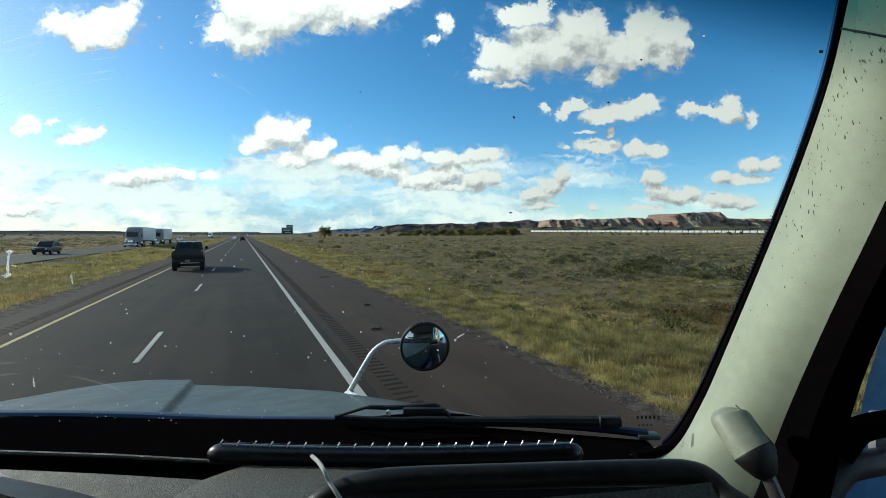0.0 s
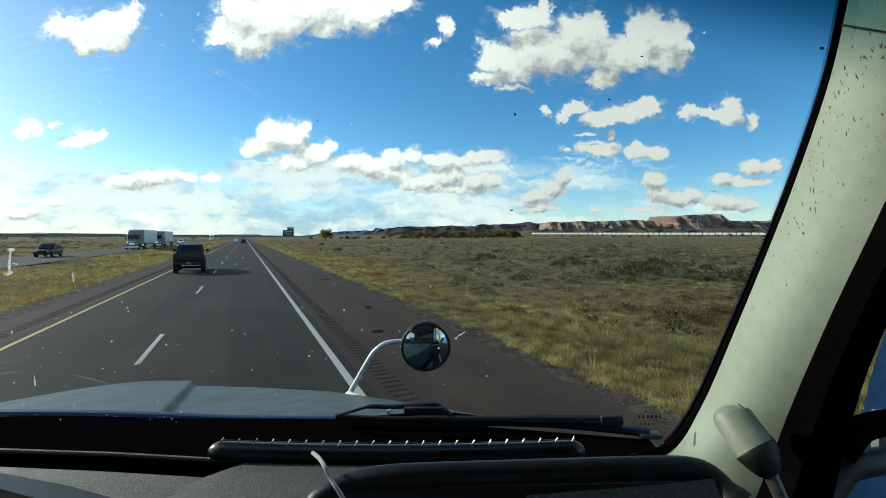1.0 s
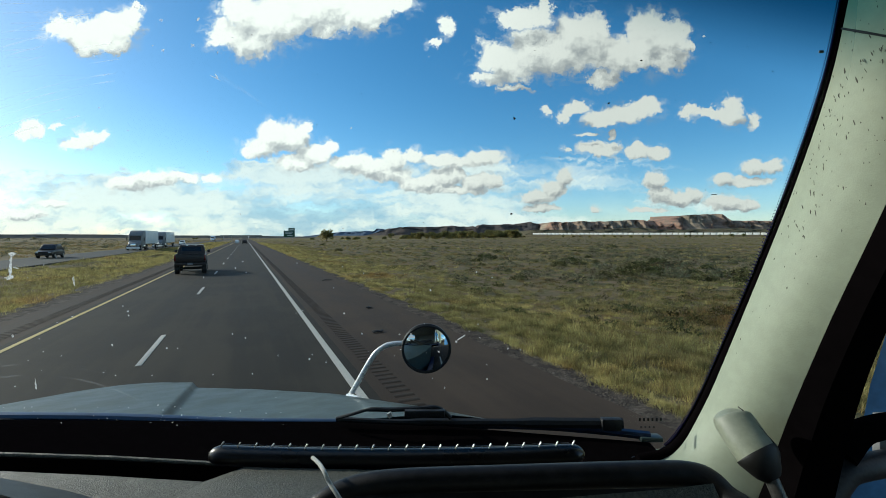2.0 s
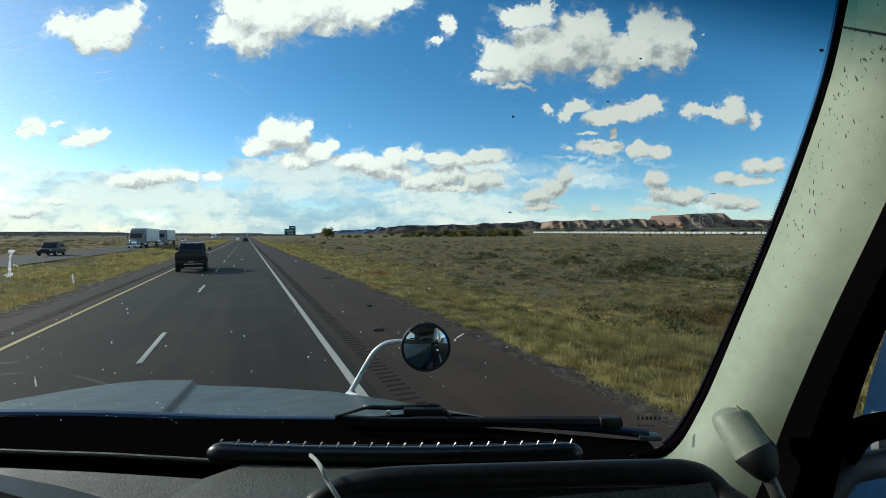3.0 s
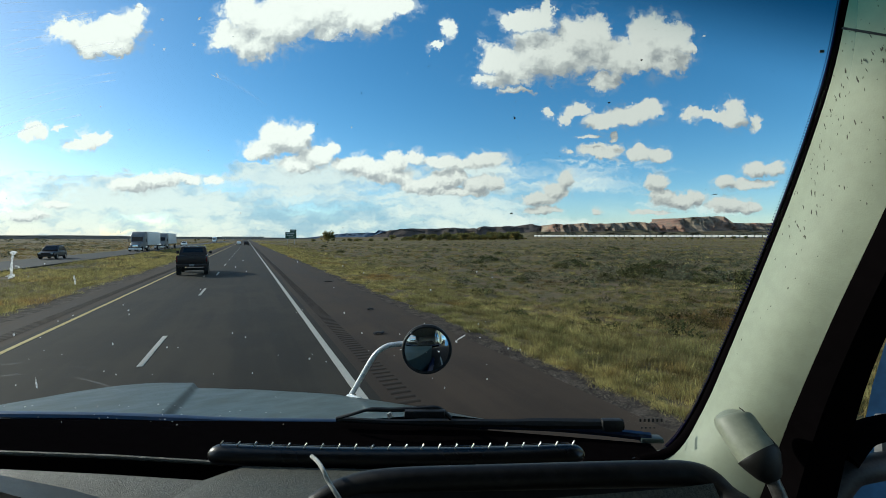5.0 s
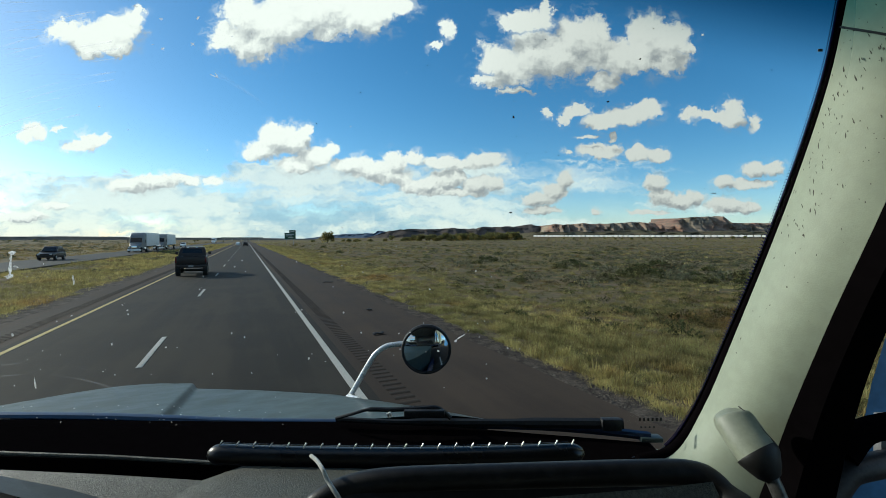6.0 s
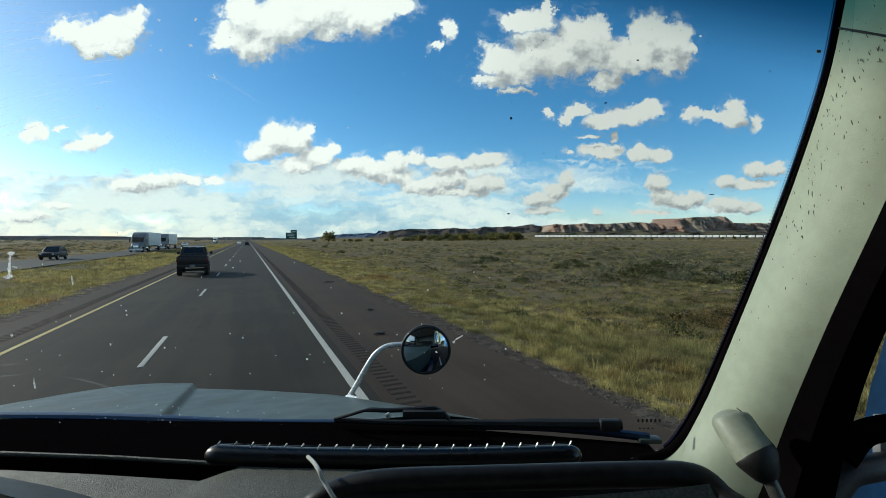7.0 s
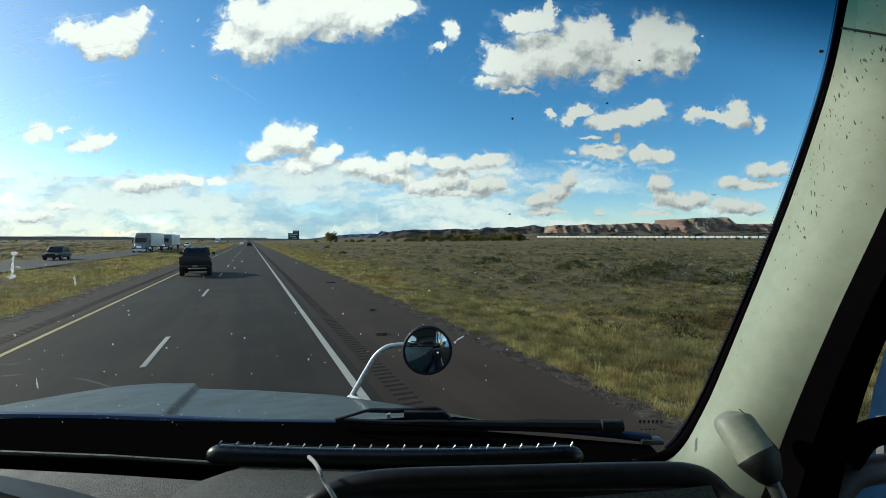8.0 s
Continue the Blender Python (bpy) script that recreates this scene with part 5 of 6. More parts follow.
# dashboard
DASH = part("dashboard", loft([[(-1.002, 0.760, -0.363), (-0.686, 0.520, -0.404), (-0.791, 0.600, -0.474)], [(-0.555, 0.720, -0.363), (-0.385, 0.500, -0.388), (-0.462, 0.600, -0.474)], [(-0.380, 0.700, -0.363), (-0.272, 0.500, -0.388), (-0.326, 0.600, -0.474)]]), M_DASH, TRUCK, "grained grey dashboard top")
part("dash_hump", loft([[(-0.386, 0.700, -0.366), (-0.383, 0.620, -0.350), (-0.372, 0.460, -0.363), (-0.364, 0.660, -0.521)], [(-0.328, 0.730, -0.355), (-0.294, 0.600, -0.336), (-0.266, 0.460, -0.363), (-0.296, 0.660, -0.521)], [(-0.115, 0.730, -0.360), (-0.114, 0.620, -0.347), (-0.084, 0.460, -0.363), (-0.104, 0.660, -0.521)], [(0.198, 0.720, -0.359), (0.176, 0.640, -0.358), (0.127, 0.460, -0.363), (0.182, 0.660, -0.521)], [(0.410, 0.720, -0.359), (0.372, 0.640, -0.358), (0.303, 0.460, -0.363), (0.434, 0.660, -0.521)]]), M_DASH, DASH, "raised middle of the dash")
part("dash_recess", loft([[(-0.818, 0.620, -0.284), (-0.659, 0.500, -0.272), (-0.791, 0.600, -0.351)], [(-0.600, 0.600, -0.304), (-0.500, 0.500, -0.272), (-0.600, 0.600, -0.351)], [(-0.483, 0.570, -0.306), (-0.415, 0.490, -0.287), (-0.508, 0.600, -0.359)], [(-0.382, 0.540, -0.311), (-0.353, 0.500, -0.296), (-0.424, 0.600, -0.363)]]), M_DASH_BLACK, DASH, "black slot in the dash")
part("trim_strip", tube([(-1.079, 0.860, -0.378), (-0.860, 0.860, -0.392), (-0.641, 0.860, -0.400), (-0.421, 0.850, -0.408)], 0.0042, 8), M_DASH, DASH, "thin trim edge catching the light")
bar = spline([(-0.184, 0.580, -0.351), (-0.157, 0.590, -0.333), (-0.122, 0.600, -0.321), (-0.064, 0.600, -0.312), (0.089, 0.600, -0.307), (0.280, 0.600, -0.302), (0.337, 0.600, -0.304), (0.360, 0.590, -0.312), (0.375, 0.570, -0.334)], 40)
part("dash_roll", tube(bar, [0.012] + [0.015] * 2 + [0.017] * 34 + [0.02, 0.024, 0.026], 14), M_DASH_BLACK, DASH, "black padded roll along the dash")
part("lower_panel", loft([[(-0.167, 0.585, -0.322), (-0.143, 0.500, -0.395), (-0.160, 0.560, -0.442)], [(0.087, 0.585, -0.317), (0.074, 0.500, -0.395), (0.083, 0.560, -0.442)], [(0.351, 0.575, -0.306), (0.348, 0.500, -0.395), (0.390, 0.560, -0.442)]]), M_DASH_BLACK, DASH)
part("lower_trim", loft([[(0.104, 0.560, -0.315), (0.097, 0.520, -0.371), (0.104, 0.560, -0.399)], [(0.283, 0.560, -0.301), (0.263, 0.520, -0.371), (0.283, 0.560, -0.399)], [(0.341, 0.560, -0.294), (0.362, 0.520, -0.371), (0.390, 0.560, -0.399)]]), M_DASH, DASH, "grey lower dash trim")

# long black tray with bright clips, on the dash
TRAY = thing("dash_tray", CAB, "long black rounded tray with bright metal clips on the dash", "tray")
tray_half, tray_r = 0.318, 0.0175
tray_mid = -0.0784
tray_line, tray_radii = [], []
for k in range(61):
    u = math.sin((k / 60 - 0.5) * math.pi)                     # closer together towards the rounded ends
    x = tray_mid + tray_half * u
    sag = -0.3437 - 0.0075 * (1 - u * u)
    tray_line.append(Vector((x, 0.75, sag)))
    end = min(1.0, tray_half * (1 - abs(u)) / (1.4 * tray_r))
    tray_radii.append(max(0.0008, tray_r * math.sqrt(1 - (1 - end) ** 2)))
part("body", tube(tray_line, tray_radii, 18, flat=0.95), M_GLOSS_BLACK, TRAY)
part("foot", box((0.50, 0.05, 0.03), (-0.081, 0.760, -0.376), 0.006), M_DASH_BLACK, TRAY)
rail = [q + Vector((0, -0.002, tray_r + 0.0025)) for q in tray_line[8:53]]
part("rail", tube(rail, 0.0009, 6), M_GLOSS_BLACK, TRAY)
for k in range(22):
    x = tray_mid + tray_half * (-0.93 + 1.86 * k / 21)
    near = min(tray_line, key=lambda q: abs(q.x - x))
    p = Vector((x, near.y - 0.004, near.z + tray_r - 0.001))
    part("clip", tube([p, p + Vector((0.002, 0.0, 0.004)), p + Vector((0.0045, 0.002, 0.0075))], 0.0013, 6), M_CLIP, TRAY)

CABLE = tagged(part("cable", tube([CAB @ q for q in spline([(-0.183, 0.620, -0.288), (-0.163, 0.580, -0.277), (-0.149, 0.555, -0.276), (-0.142, 0.550, -0.286), (-0.131, 0.540, -0.294), (-0.121, 0.535, -0.306), (-0.105, 0.520, -0.324)], 24)], 0.0027, 8), M_CABLE), "pale power cable hanging over the dash", "cable")

# wiper
WIPER = part("wiper", tube(spline([(-0.270, 1.130, -0.430), (-0.120, 1.120, -0.433), (0.164, 1.110, -0.432), (0.442, 1.090, -0.427)], 20), [0.007] * 8 + [0.010] * 6 + [0.0135] * 6, 8, flat=1.0), M_RUBBER, TRUCK, "black windshield wiper at rest")
part("wiper_arm", tube(spline([(-0.269, 1.120, -0.424), (-0.225, 1.110, -0.409), (-0.183, 1.110, -0.398), (-0.130, 1.110, -0.399), (-0.062, 1.110, -0.396), (-0.013, 1.110, -0.395), (0.020, 1.110, -0.420)], 24), [0.004] * 8 + [0.006] * 16, 8), M_RUBBER, WIPER)
part("wiper_link", box((0.10, 0.02, 0.018), (-0.045, 1.100, -0.404), 0.004), M_RUBBER, WIPER)
part("wiper_bolt", tube([(-0.133, 1.090, -0.399), (-0.128, 1.090, -0.410)], 0.006, 8), M_CLIP, WIPER)
part("wiper_cap", box((0.05, 0.022, 0.029), (0.412, 1.085, -0.426), 0.006), M_RUBBER, WIPER)

# spot mirror on the fender
MIRROR = part("fender_mirror", cyl(0.0965, 0.035, (0, 0, 0), "Y", 0.012, segments=40), M_RUBBER, TRUCK, "round convex spot mirror on a chrome arm")
mc = Vector((-0.064, 1.740, -0.384))
MIRROR.matrix_local = Matrix.Translation(mc) @ Matrix.Rotation(radians(5), 4, "Z") @ Matrix.Rotation(radians(5), 4, "X")
rings = []
R, rr = 0.20, 0.090
for j in range(10):
    a = math.asin(rr / R) * (1 - j / 9.0)
    rad, dep = R * math.sin(a), R * math.cos(a) - R * math.cos(math.asin(rr / R))
    rings.append([(max(rad, 0.0005) * math.cos(k * math.pi / 16), -0.0185 - dep, max(rad, 0.0005) * math.sin(k * math.pi / 16)) for k in range(32)])
part("mirror_glass", loft(rings), M_MIRROR, MIRROR, "convex mirror glass")
rim_ring = [[((0.0925 + 0.005 * math.cos(b)) * math.cos(a), -0.019 + 0.005 * math.sin(b), (0.0925 + 0.005 * math.cos(b)) * math.sin(a)) for b in (k * math.pi / 4 for k in range(8))] for a in (k * math.pi / 20 for k in range(41))]
part("mirror_rim", loft(rim_ring, caps=False), M_RUBBER, MIRROR)
part("mirror_arm", tube(spline([(-0.373, 1.760, -0.586), (-0.346, 1.760, -0.541), (-0.305, 1.760, -0.469), (-0.269, 1.760, -0.413), (-0.229, 1.760, -0.382), (-0.193, 1.760, -0.373), (-0.153, 1.760, -0.370)], 30), 0.0105, 12), M_BRIGHT, TRUCK, "bent chrome mirror arm")
part("mirror_foot", tube([(-0.368, 1.740, -0.568), (-0.318, 1.660, -0.555), (-0.274, 1.580, -0.554)], [0.012, 0.016, 0.014], 10, flat=0.5), M_BRIGHT, TRUCK, "chrome foot on the hood")

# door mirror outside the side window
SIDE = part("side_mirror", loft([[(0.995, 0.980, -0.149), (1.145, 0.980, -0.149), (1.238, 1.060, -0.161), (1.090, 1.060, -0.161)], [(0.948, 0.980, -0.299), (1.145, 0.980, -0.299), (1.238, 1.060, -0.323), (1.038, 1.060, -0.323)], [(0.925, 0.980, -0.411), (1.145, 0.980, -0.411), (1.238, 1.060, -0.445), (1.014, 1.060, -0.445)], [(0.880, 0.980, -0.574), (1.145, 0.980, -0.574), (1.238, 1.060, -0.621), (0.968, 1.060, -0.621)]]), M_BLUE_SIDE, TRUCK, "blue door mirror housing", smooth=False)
part("mirror_bracket", tube(spline([(0.805, 0.900, -0.412), (0.839, 0.900, -0.380), (0.874, 0.900, -0.364), (0.958, 0.920, -0.360)], 10), [0.034, 0.032, 0.030, 0.028, 0.026, 0.025, 0.025, 0.025, 0.025, 0.025], 12), M_DEEP, SIDE)
part("mirror_bracket", tube(spline([(0.770, 0.900, -0.504), (0.810, 0.900, -0.460), (0.851, 0.900, -0.444), (0.958, 0.920, -0.439)], 10), [0.036, 0.034, 0.031, 0.029, 0.027, 0.026, 0.026, 0.026, 0.026, 0.026], 12), M_BRACKET, SIDE)
part("mirror_stay", box((0.04, 0.02, 0.09), (0.940, 0.940, -0.392), 0.006), M_GREY, SIDE)

# shell of the cab round and behind the camera
SH = INV @ Matrix.Translation((0, 0, EYE_Z))


def shell_part(name, size, at, material, label=""):
    o = part(name, box(size, at, 0.02), material, TRUCK, label)
    o.matrix_local = SH
    return o


shell_part("roof", (2.75, 2.2, 0.06), (-0.45, -0.72, 0.62), M_LINER, "pale headliner")
shell_part("rear_wall", (2.75, 0.06, 2.1), (-0.45, -1.8, -0.4), M_LINER)
shell_part("floor_pan", (2.75, 2.7, 0.06), (-0.45, -0.5, -1.42), M_RUBBER)
shell_part("left_door", (0.06, 2.5, 1.05), (-1.82, -0.55, -0.88), M_LINER)
shell_part("left_roof_rail", (0.06, 2.3, 0.16), (-1.82, -0.7, 0.53), M_LINER)
shell_part("left_rear_post", (0.06, 0.9, 0.95), (-1.82, -1.35, 0.0), M_LINER)
shell_part("right_door", (0.06, 1.9, 1.0), (1.02, -0.8, -1.0), M_BLUE_EDGE)
shell_part("right_roof_rail", (0.06, 2.3, 0.14), (1.02, -0.7, 0.54), M_BLUE_EDGE)
shell_part("right_rear_post", (0.06, 0.9, 0.95), (1.02, -1.35, 0.0), M_BLUE_EDGE)
shell_part("firewall", (2.75, 0.05, 0.85), (-0.45, 0.86, -1.0), M_RUBBER)
for s, x in ((-1, -1.62), (1, 0.42)):
    w = part("front_wheel", cyl(0.5, 0.32, (x, 1.7, 0.5 - EYE_Z), "X", 0.04, segments=32), M_TYRE, TRUCK)
    w.matrix_local = SH
    r = part("rim", cyl(0.3, 0.1, (x + s * 0.13, 1.7, 0.5 - EYE_Z), "X", 0.02, segments=24), M_RIM, w)
axle = part("front_axle", cyl(0.08, 2.0, (-0.6, 1.7, 0.5 - EYE_Z), "X"), M_RUBBER, TRUCK)
axle.matrix_local = SH

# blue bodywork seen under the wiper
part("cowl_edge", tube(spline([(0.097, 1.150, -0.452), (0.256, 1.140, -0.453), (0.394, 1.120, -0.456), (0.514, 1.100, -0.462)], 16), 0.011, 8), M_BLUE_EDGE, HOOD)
part("cowl_corner", box((0.055, 0.03, 0.012), (0.514, 1.100, -0.467), 0.004), M_BLUE, HOOD)
for count, x0, v, w, h in ((6, 0.443, -0.381, 0.0042, 0.0075), (4, 0.446, -0.398, 0.0036, 0.0028)):
    etched = bmesh.new()
    for k in range(count):
        box((w, 0.001, h), glass_at(x0 + 0.0095 * k, v) + Vector((0, -0.004, 0)), 0.0, etched)
    part("etched_mark", etched, M_RUBBER, GLASS, "black etched maker mark", smooth=False)
part("etched_mark", box((0.007, 0.001, 0.004), glass_at(0.852, 0.447) + Vector((0, -0.004, 0)), 0.0), M_GREY, GLASS)


def blob(bm, x, v, wide, high, rng, tilt=0.0):
    """A dried fleck on the inside of the glass line: an uneven flat drop."""
    c = glass_at(x, v) + Vector((0, -0.003, 0))
    n = 9
    ring = []
    for k in range(n):
        a = 2 * math.pi * k / n
        r = rng.uniform(0.55, 1.2)
        dx, dz = wide * r * math.cos(a), high * r * math.sin(a)
        ring.append(bm.verts.new(c + Vector((dx * math.cos(tilt) - dz * math.sin(tilt), -0.0004, dx * math.sin(tilt) + dz * math.cos(tilt)))))
    bm.faces.new(ring)


def splats():
    rng = random.Random(33)
    pale, dark = bmesh.new(), bmesh.new()
    for k in range(85):
        blob(pale, rng.uniform(-1.0, 0.2), rng.uniform(-0.33, -0.02) if k < 62 else rng.uniform(0.0, 0.55), rng.uniform(0.0007, 0.0020), rng.uniform(0.0007, 0.0020), rng)
    for k in range(34):
        blob(pale, rng.uniform(-1.0, -0.35), rng.uniform(-0.392, -0.345), rng.uniform(0.0008, 0.0026), rng.uniform(0.0006, 0.0016), rng)
    for k in range(38):
        blob(dark, rng.uniform(-0.3, 0.75), rng.uniform(-0.02, 0.5), rng.uniform(0.0004, 0.0010), rng.uniform(0.0004, 0.0010), rng)
    for x, v, w, h in ((0.161, 0.298, 0.0022, 0.0022), (0.447, 0.428, 0.0020, 0.0014), (0.374, 0.332, 0.0024, 0.0014), (0.611, 0.126, 0.006, 0.0009), (0.154, 0.083, 0.003, 0.0014)):
        blob(dark, x, v, w, h, rng)
    a = part("pale_flecks", pale, M_SPLAT, GLASS, "small pale dried flecks", smooth=False)
    b = part("dark_flecks", dark, M_SPECK, GLASS, "small dark flecks", smooth=False)
    a["kind"] = b["kind"] = "stuff"
    tall = bmesh.new()
    for x, v, w, h, tilt in ((-0.968, -0.014, 0.0034, 0.012, 0.05), (-0.969, -0.032, 0.0030, 0.014, -0.05), (-0.970, -0.046, 0.0034, 0.012, 0.0), (-0.966, -0.005, 0.0075, 0.0042, 0.1), (-0.972, -0.058, 0.0105, 0.0042, 0.2), (-0.958, -0.036, 0.006, 0.0018, -0.3)):
        blob(tall, x, v, w, h, rng, tilt)
    part("splat", tall, M_SPLAT, GLASS, "tall white splat", smooth=False)
    # the larger splats, one by one: place on the glass and half sizes in metres
    for x, v, w, h, tilt in ((-0.828, -0.066, 0.0022, 0.010, 0.15),
                             (-0.914, -0.300, 0.0024, 0.014, 0.1), (-0.965, -0.190, 0.0034, 0.0034, 0), (-0.510, 0.390, 0.0100, 0.0010, -0.45), (-0.506, 0.392, 0.0014, 0.0055, 0.5),
                             (-0.628, 0.452, 0.0042, 0.0010, 0.6), (-0.628, 0.452, 0.0042, 0.0010, -0.7), (-0.560, 0.463, 0.0040, 0.0010, -0.6), (-0.560, 0.463, 0.0040, 0.0010, 0.8), (-0.688, 0.548, 0.0050, 0.0010, -0.3), (-0.690, 0.550, 0.0035, 0.0010, 0.9), (-0.632, 0.520, 0.0030, 0.0024, 0.2), (-0.548, 0.522, 0.0034, 0.0022, 0.7), (0.042, -0.195, 0.011, 0.0018, 0.5), (0.030, -0.205, 0.003, 0.003, 0), (0.588, 0.482, 0.0028, 0.0020, 0.5),
                             (-0.300, -0.243, 0.0022, 0.0022, 0), (-0.620, -0.218, 0.0024, 0.0018, 0), (-0.742, -0.210, 0.002, 0.003, 0.4)):
        bm = bmesh.new()
        blob(bm, x, v, w, h, rng, tilt)
        part("splat", bm, M_SPLAT, GLASS, smooth=False)


splats()


def pebbles():
    """Loose stones on the gravel verge and at the edge of the grass."""
    n = 14000
    y = 5.0 * (60 / 5.0) ** RNG.uniform(0, 1, n)
    x = np.where(RNG.uniform(0, 1, n) < 0.8, RNG.normal(5.6, 0.42, n), RNG.normal(-7.5, 0.4, n))
    ok = (x > 5.2) | (x < -6.75)
    x, y = x[ok], y[ok]
    n = len(x)
    r = RNG.lognormal(-4.5, 0.5, n)
    base = np.array([(1, 0, 0), (-0.5, 0.87, 0), (-0.5, -0.87, 0), (0.5, 0.87, 0.1), (0.2, 0.1, 0.75), (-0.3, -0.2, 0.6)])
    tri = np.array([(0, 3, 4), (3, 1, 4), (1, 5, 4), (1, 2, 5), (2, 0, 5), (0, 4, 5)])
    a = RNG.uniform(0, 6.28, n)
    v = base[None] * r[:, None, None] * RNG.uniform(0.6, 1.4, (n, 6, 1))
    c, s_ = np.cos(a)[:, None], np.sin(a)[:, None]
    vx, vy = v[..., 0] * c - v[..., 1] * s_, v[..., 0] * s_ + v[..., 1] * c
    z0 = np.where(x > 0, np.where(x < 5.85, -0.06, land(x, y)), -0.05)
    verts = np.stack([vx + x[:, None], vy + y[:, None], v[..., 2] + z0[:, None]], -1).reshape(-1, 3)
    f = (tri[None] + 6 * np.arange(n)[:, None, None]).reshape(-1, 3)
    return tagged(fast_mesh("loose_stones", verts, f, M_STONE), "loose grey stones on the gravel verge", "stones", kind="stuff")


M_STONE = mat("grey_stone", (0.125, 0.105, 0.087), 0.95, scale=5, vary=0.3, other=(0.065, 0.055, 0.046), random_by="island", spec=0.1)
pebbles()


def tyre_scrap(m, length):
    """A torn strip of tyre tread lying on the shoulder."""
    pts = spline([(-length / 2, 0, 0.02), (-length / 5, 0.05, 0.05), (length / 5, -0.03, 0.03), (length / 2, 0.04, 0.06)], 12)
    o = part("tyre_scrap", tube(pts, [0.02, 0.05, 0.07, 0.08, 0.07, 0.08, 0.07, 0.08, 0.06, 0.05, 0.04, 0.015], 8, flat=0.3), M_TYRE)
    o.matrix_world = m
    return tagged(o, "torn black tyre scrap on the asphalt shoulder", "tyre scrap", "tyre scraps")


for (x, y), ang, ln in (((4.44, 26.77), 20, 0.7), ((4.05, 15.64), 70, 0.3), ((3.23, 11.52), 30, 0.35)):
    tyre_scrap(pose(x, y, 0.0, 0, 0, ang), ln)


def tint_mat():
    """Shade band of the glass: clear at its lower edge, deep blue-green towards the roof."""
    m = bpy.data.materials.new("blue_green_shade_band")
    m.use_nodes = True
    t = m.node_tree
    t.nodes.clear()
    where = t.nodes.new("ShaderNodeTexCoord").outputs["Object"]
    up = vec_node(t, "DOT_PRODUCT", where, (0.20, 0.0, 1.0), 1)
    col = mix_node(t, ramp_node(t, up, 0.375, 0.495), (1.0, 1.0, 1.0), (0.10, 0.26, 0.32))
    clear = t.nodes.new("ShaderNodeBsdfTransparent")
    link(t, col, clear.inputs[0])
    link(t, clear.outputs[0], t.nodes.new("ShaderNodeOutputMaterial").inputs[0])
    return m


band_rows = []
for j in range(5):
    v = 0.34 + 0.40 * j / 4
    right = float(np.interp(v, [0.34, 0.37, 0.61, 0.8], [0.91, 0.925, 0.97, 1.0]))
    band_rows.append([glass_at(-1.3 + (right + 1.3) * k / 12, v) + Vector((0, -0.006, 0)) for k in range(13)])
part("shade_band", loft(band_rows, closed=False), tint_mat(), GLASS, "blue-green shade band at the top of the glass")


def smear_mat(name, most):
    m = bpy.data.materials.new(name)
    m.use_nodes = True
    t = m.node_tree
    t.nodes.clear()
    where = t.nodes.new("ShaderNodeTexCoord").outputs["Object"]
    clear, film, mixed = t.nodes.new("ShaderNodeBsdfTransparent"), t.nodes.new("ShaderNodeBsdfTranslucent"), t.nodes.new("ShaderNodeMixShader")
    film.inputs[0].default_value = (0.95, 0.95, 0.95, 1)
    link(t, ramp_node(t, noise_node(t, where, 14.0, 5, 0.6), 0.40, 0.72, 0.0, most), mixed.inputs[0])
    link(t, clear.outputs[0], mixed.inputs[1]), link(t, film.outputs[0], mixed.inputs[2])
    link(t, mixed.outputs[0], t.nodes.new("ShaderNodeOutputMaterial").inputs[0])
    return m


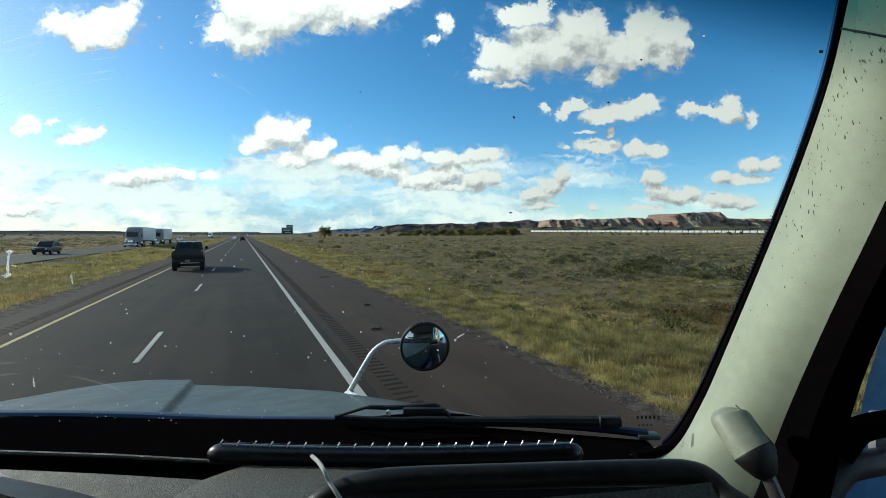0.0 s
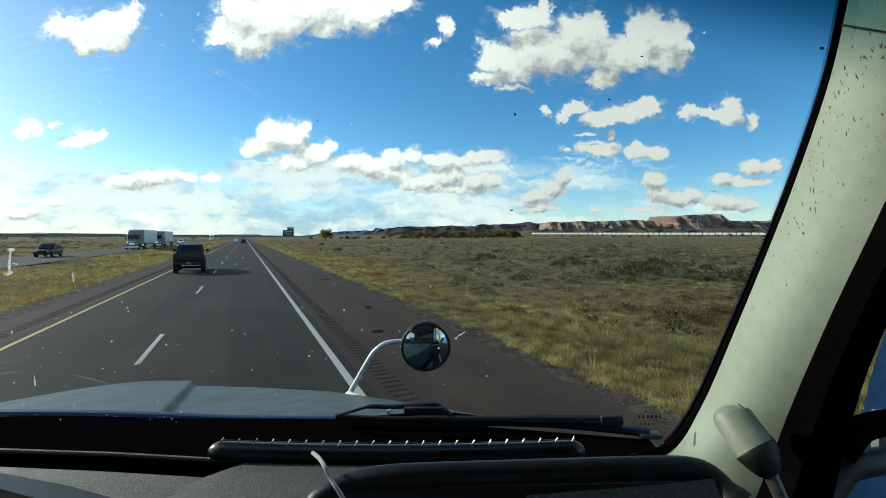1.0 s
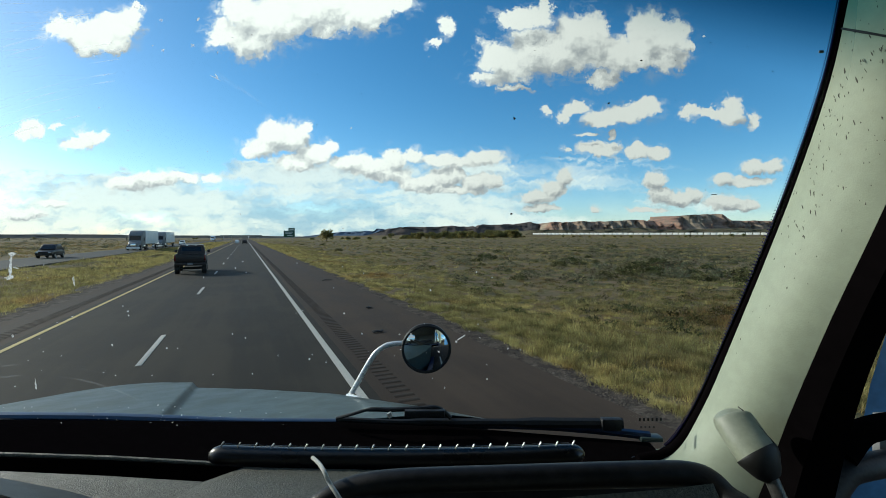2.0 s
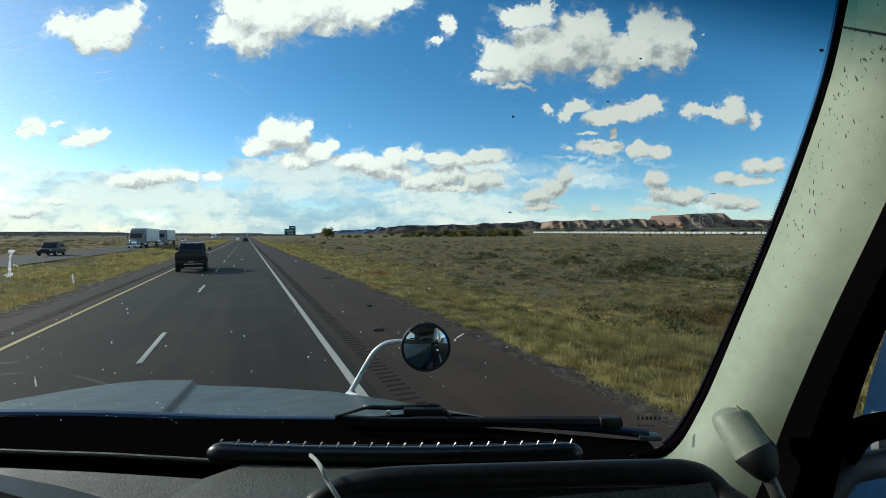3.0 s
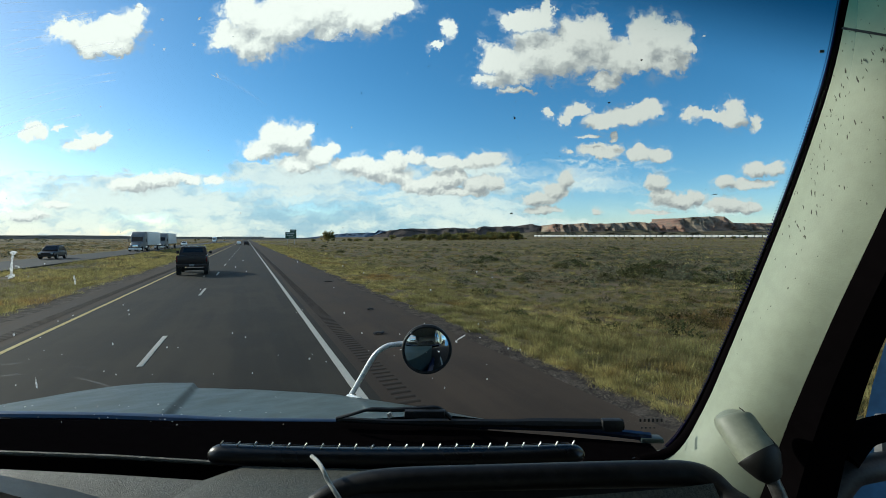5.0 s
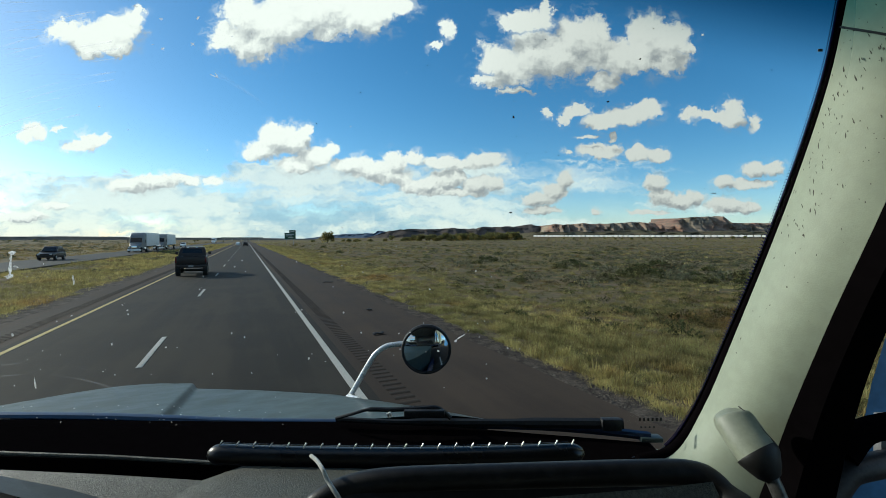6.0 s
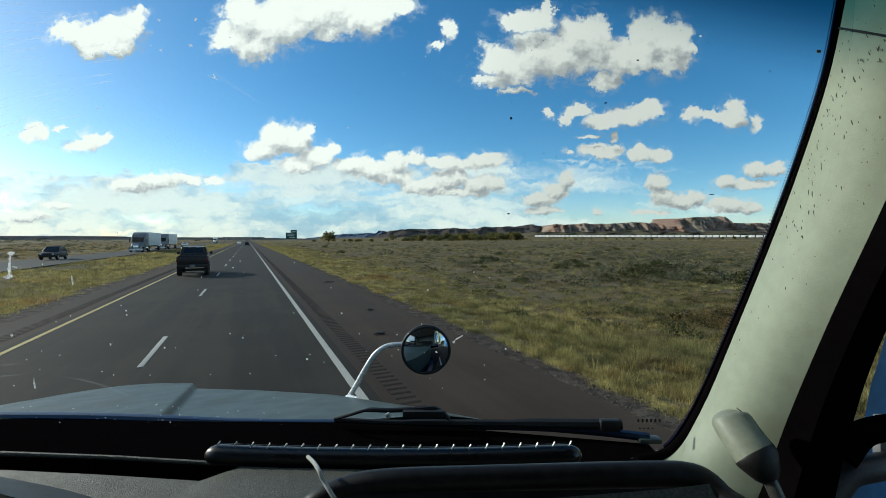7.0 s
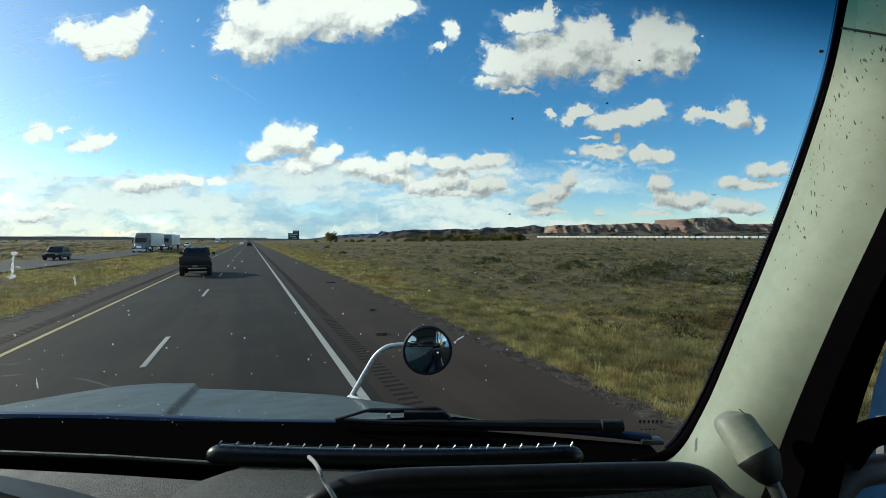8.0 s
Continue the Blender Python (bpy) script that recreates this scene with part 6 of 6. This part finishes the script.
def smears():
    """Faint arcs that the wiper left on the glass."""
    rng = random.Random(5)
    m, faint = smear_mat("wiper_smear", 0.36), smear_mat("faint_smear", 0.07)
    for k in range(11):
        cx, cv, rad = -0.55, -0.95, 1.28 + 0.022 * k + rng.uniform(-0.006, 0.006)
        rows = []
        a0, a1 = rng.uniform(96, 104), rng.uniform(116, 128)
        wide = rng.uniform(0.0015, 0.004)
        for i in range(25):
            a = radians(a0 + (a1 - a0) * i / 24)
            q = [glass_at(cx + r * math.cos(a), cv + r * math.sin(a)) + Vector((0, -0.002, 0)) for r in (rad, rad + wide)]
            rows.append(q)
        part("smear", loft(rows, closed=False), m, GLASS, smooth=False)
    # a long streak running down across the glass, and short level ones by the edge
    for (xa, va), (xb, vb), wide in (((-0.72, 0.515), (-0.395, 0.325), 0.0034), ((-0.69, 0.500), (-0.46, 0.365), 0.0065)):
        rows = []
        for i in range(13):
            u = i / 12
            swell = wide * (0.3 + math.sin(math.pi * u))
            c = glass_at(xa + (xb - xa) * u, va + (vb - va) * u + 0.012 * math.sin(math.pi * u)) + Vector((0, -0.002, 0))
            rows.append([c + Vector((0, 0, -swell)), c + Vector((0, 0, swell))])
        part("smear", loft(rows, closed=False), faint, GLASS, smooth=False)
    for k in range(9):
        v0, x0 = 0.555 - 0.021 * k + rng.uniform(-0.004, 0.004), -1.03
        reach = rng.uniform(0.10, 0.24)
        rows = []
        for i in range(9):
            u = i / 8
            c = glass_at(x0 + reach * u, v0 + 0.018 * u - 0.012 * u * u) + Vector((0, -0.002, 0))
            rows.append([c + Vector((0, 0, -0.0016 * (1.2 - u))), c + Vector((0, 0, 0.0016 * (1.2 - u)))])
        part("smear", loft(rows, closed=False), m, GLASS, smooth=False)
    for rad in (0.52, 0.545):
        rows = []
        for i in range(25):
            a = radians(60 + 50 * i / 24)
            rows.append([glass_at(-0.92 + r * math.cos(a), -0.80 + r * math.sin(a)) + Vector((0, -0.002, 0)) for r in (rad, rad + 0.004)])
        part("smear", loft(rows, closed=False), faint, GLASS, smooth=False)


smears()

shell_part("dash_left", (1.0, 0.45, 0.45), (-1.32, 0.72, -0.72), M_DASH)
shell_part("roof_skin", (2.78, 2.3, 0.05), (-0.45, -0.70, 0.69), M_BLUE_EDGE, "blue outer roof")
shell_part("right_fender", (0.10, 1.1, 0.55), (0.66, 1.2, -1.22), M_BLUE_EDGE)
shell_part("windshield_header", (2.75, 0.12, 0.10), (-0.45, 0.42, 0.60), M_LINER)


def stake(x, y):
    """A short weathered stake standing in the grass, a little out of plumb."""
    o = thing("wooden_stake", pose(x, y, float(land(x, y)), 2.5, -3.0, 20), "short weathered wooden stake standing in the dry grass", "stake", "stakes in the field")
    part("shaft", box((0.07, 0.06, 0.62), (0, 0, 0.25), 0.008), M_BARK, o)
    part("tip", cyl(0.047, 0.06, (0, 0, 0.585), "Z", top=0.018, segments=4), M_BARK, o)


for x, y in ((26.49, 30.32), (31.10, 25.26)):
    stake(x, y)
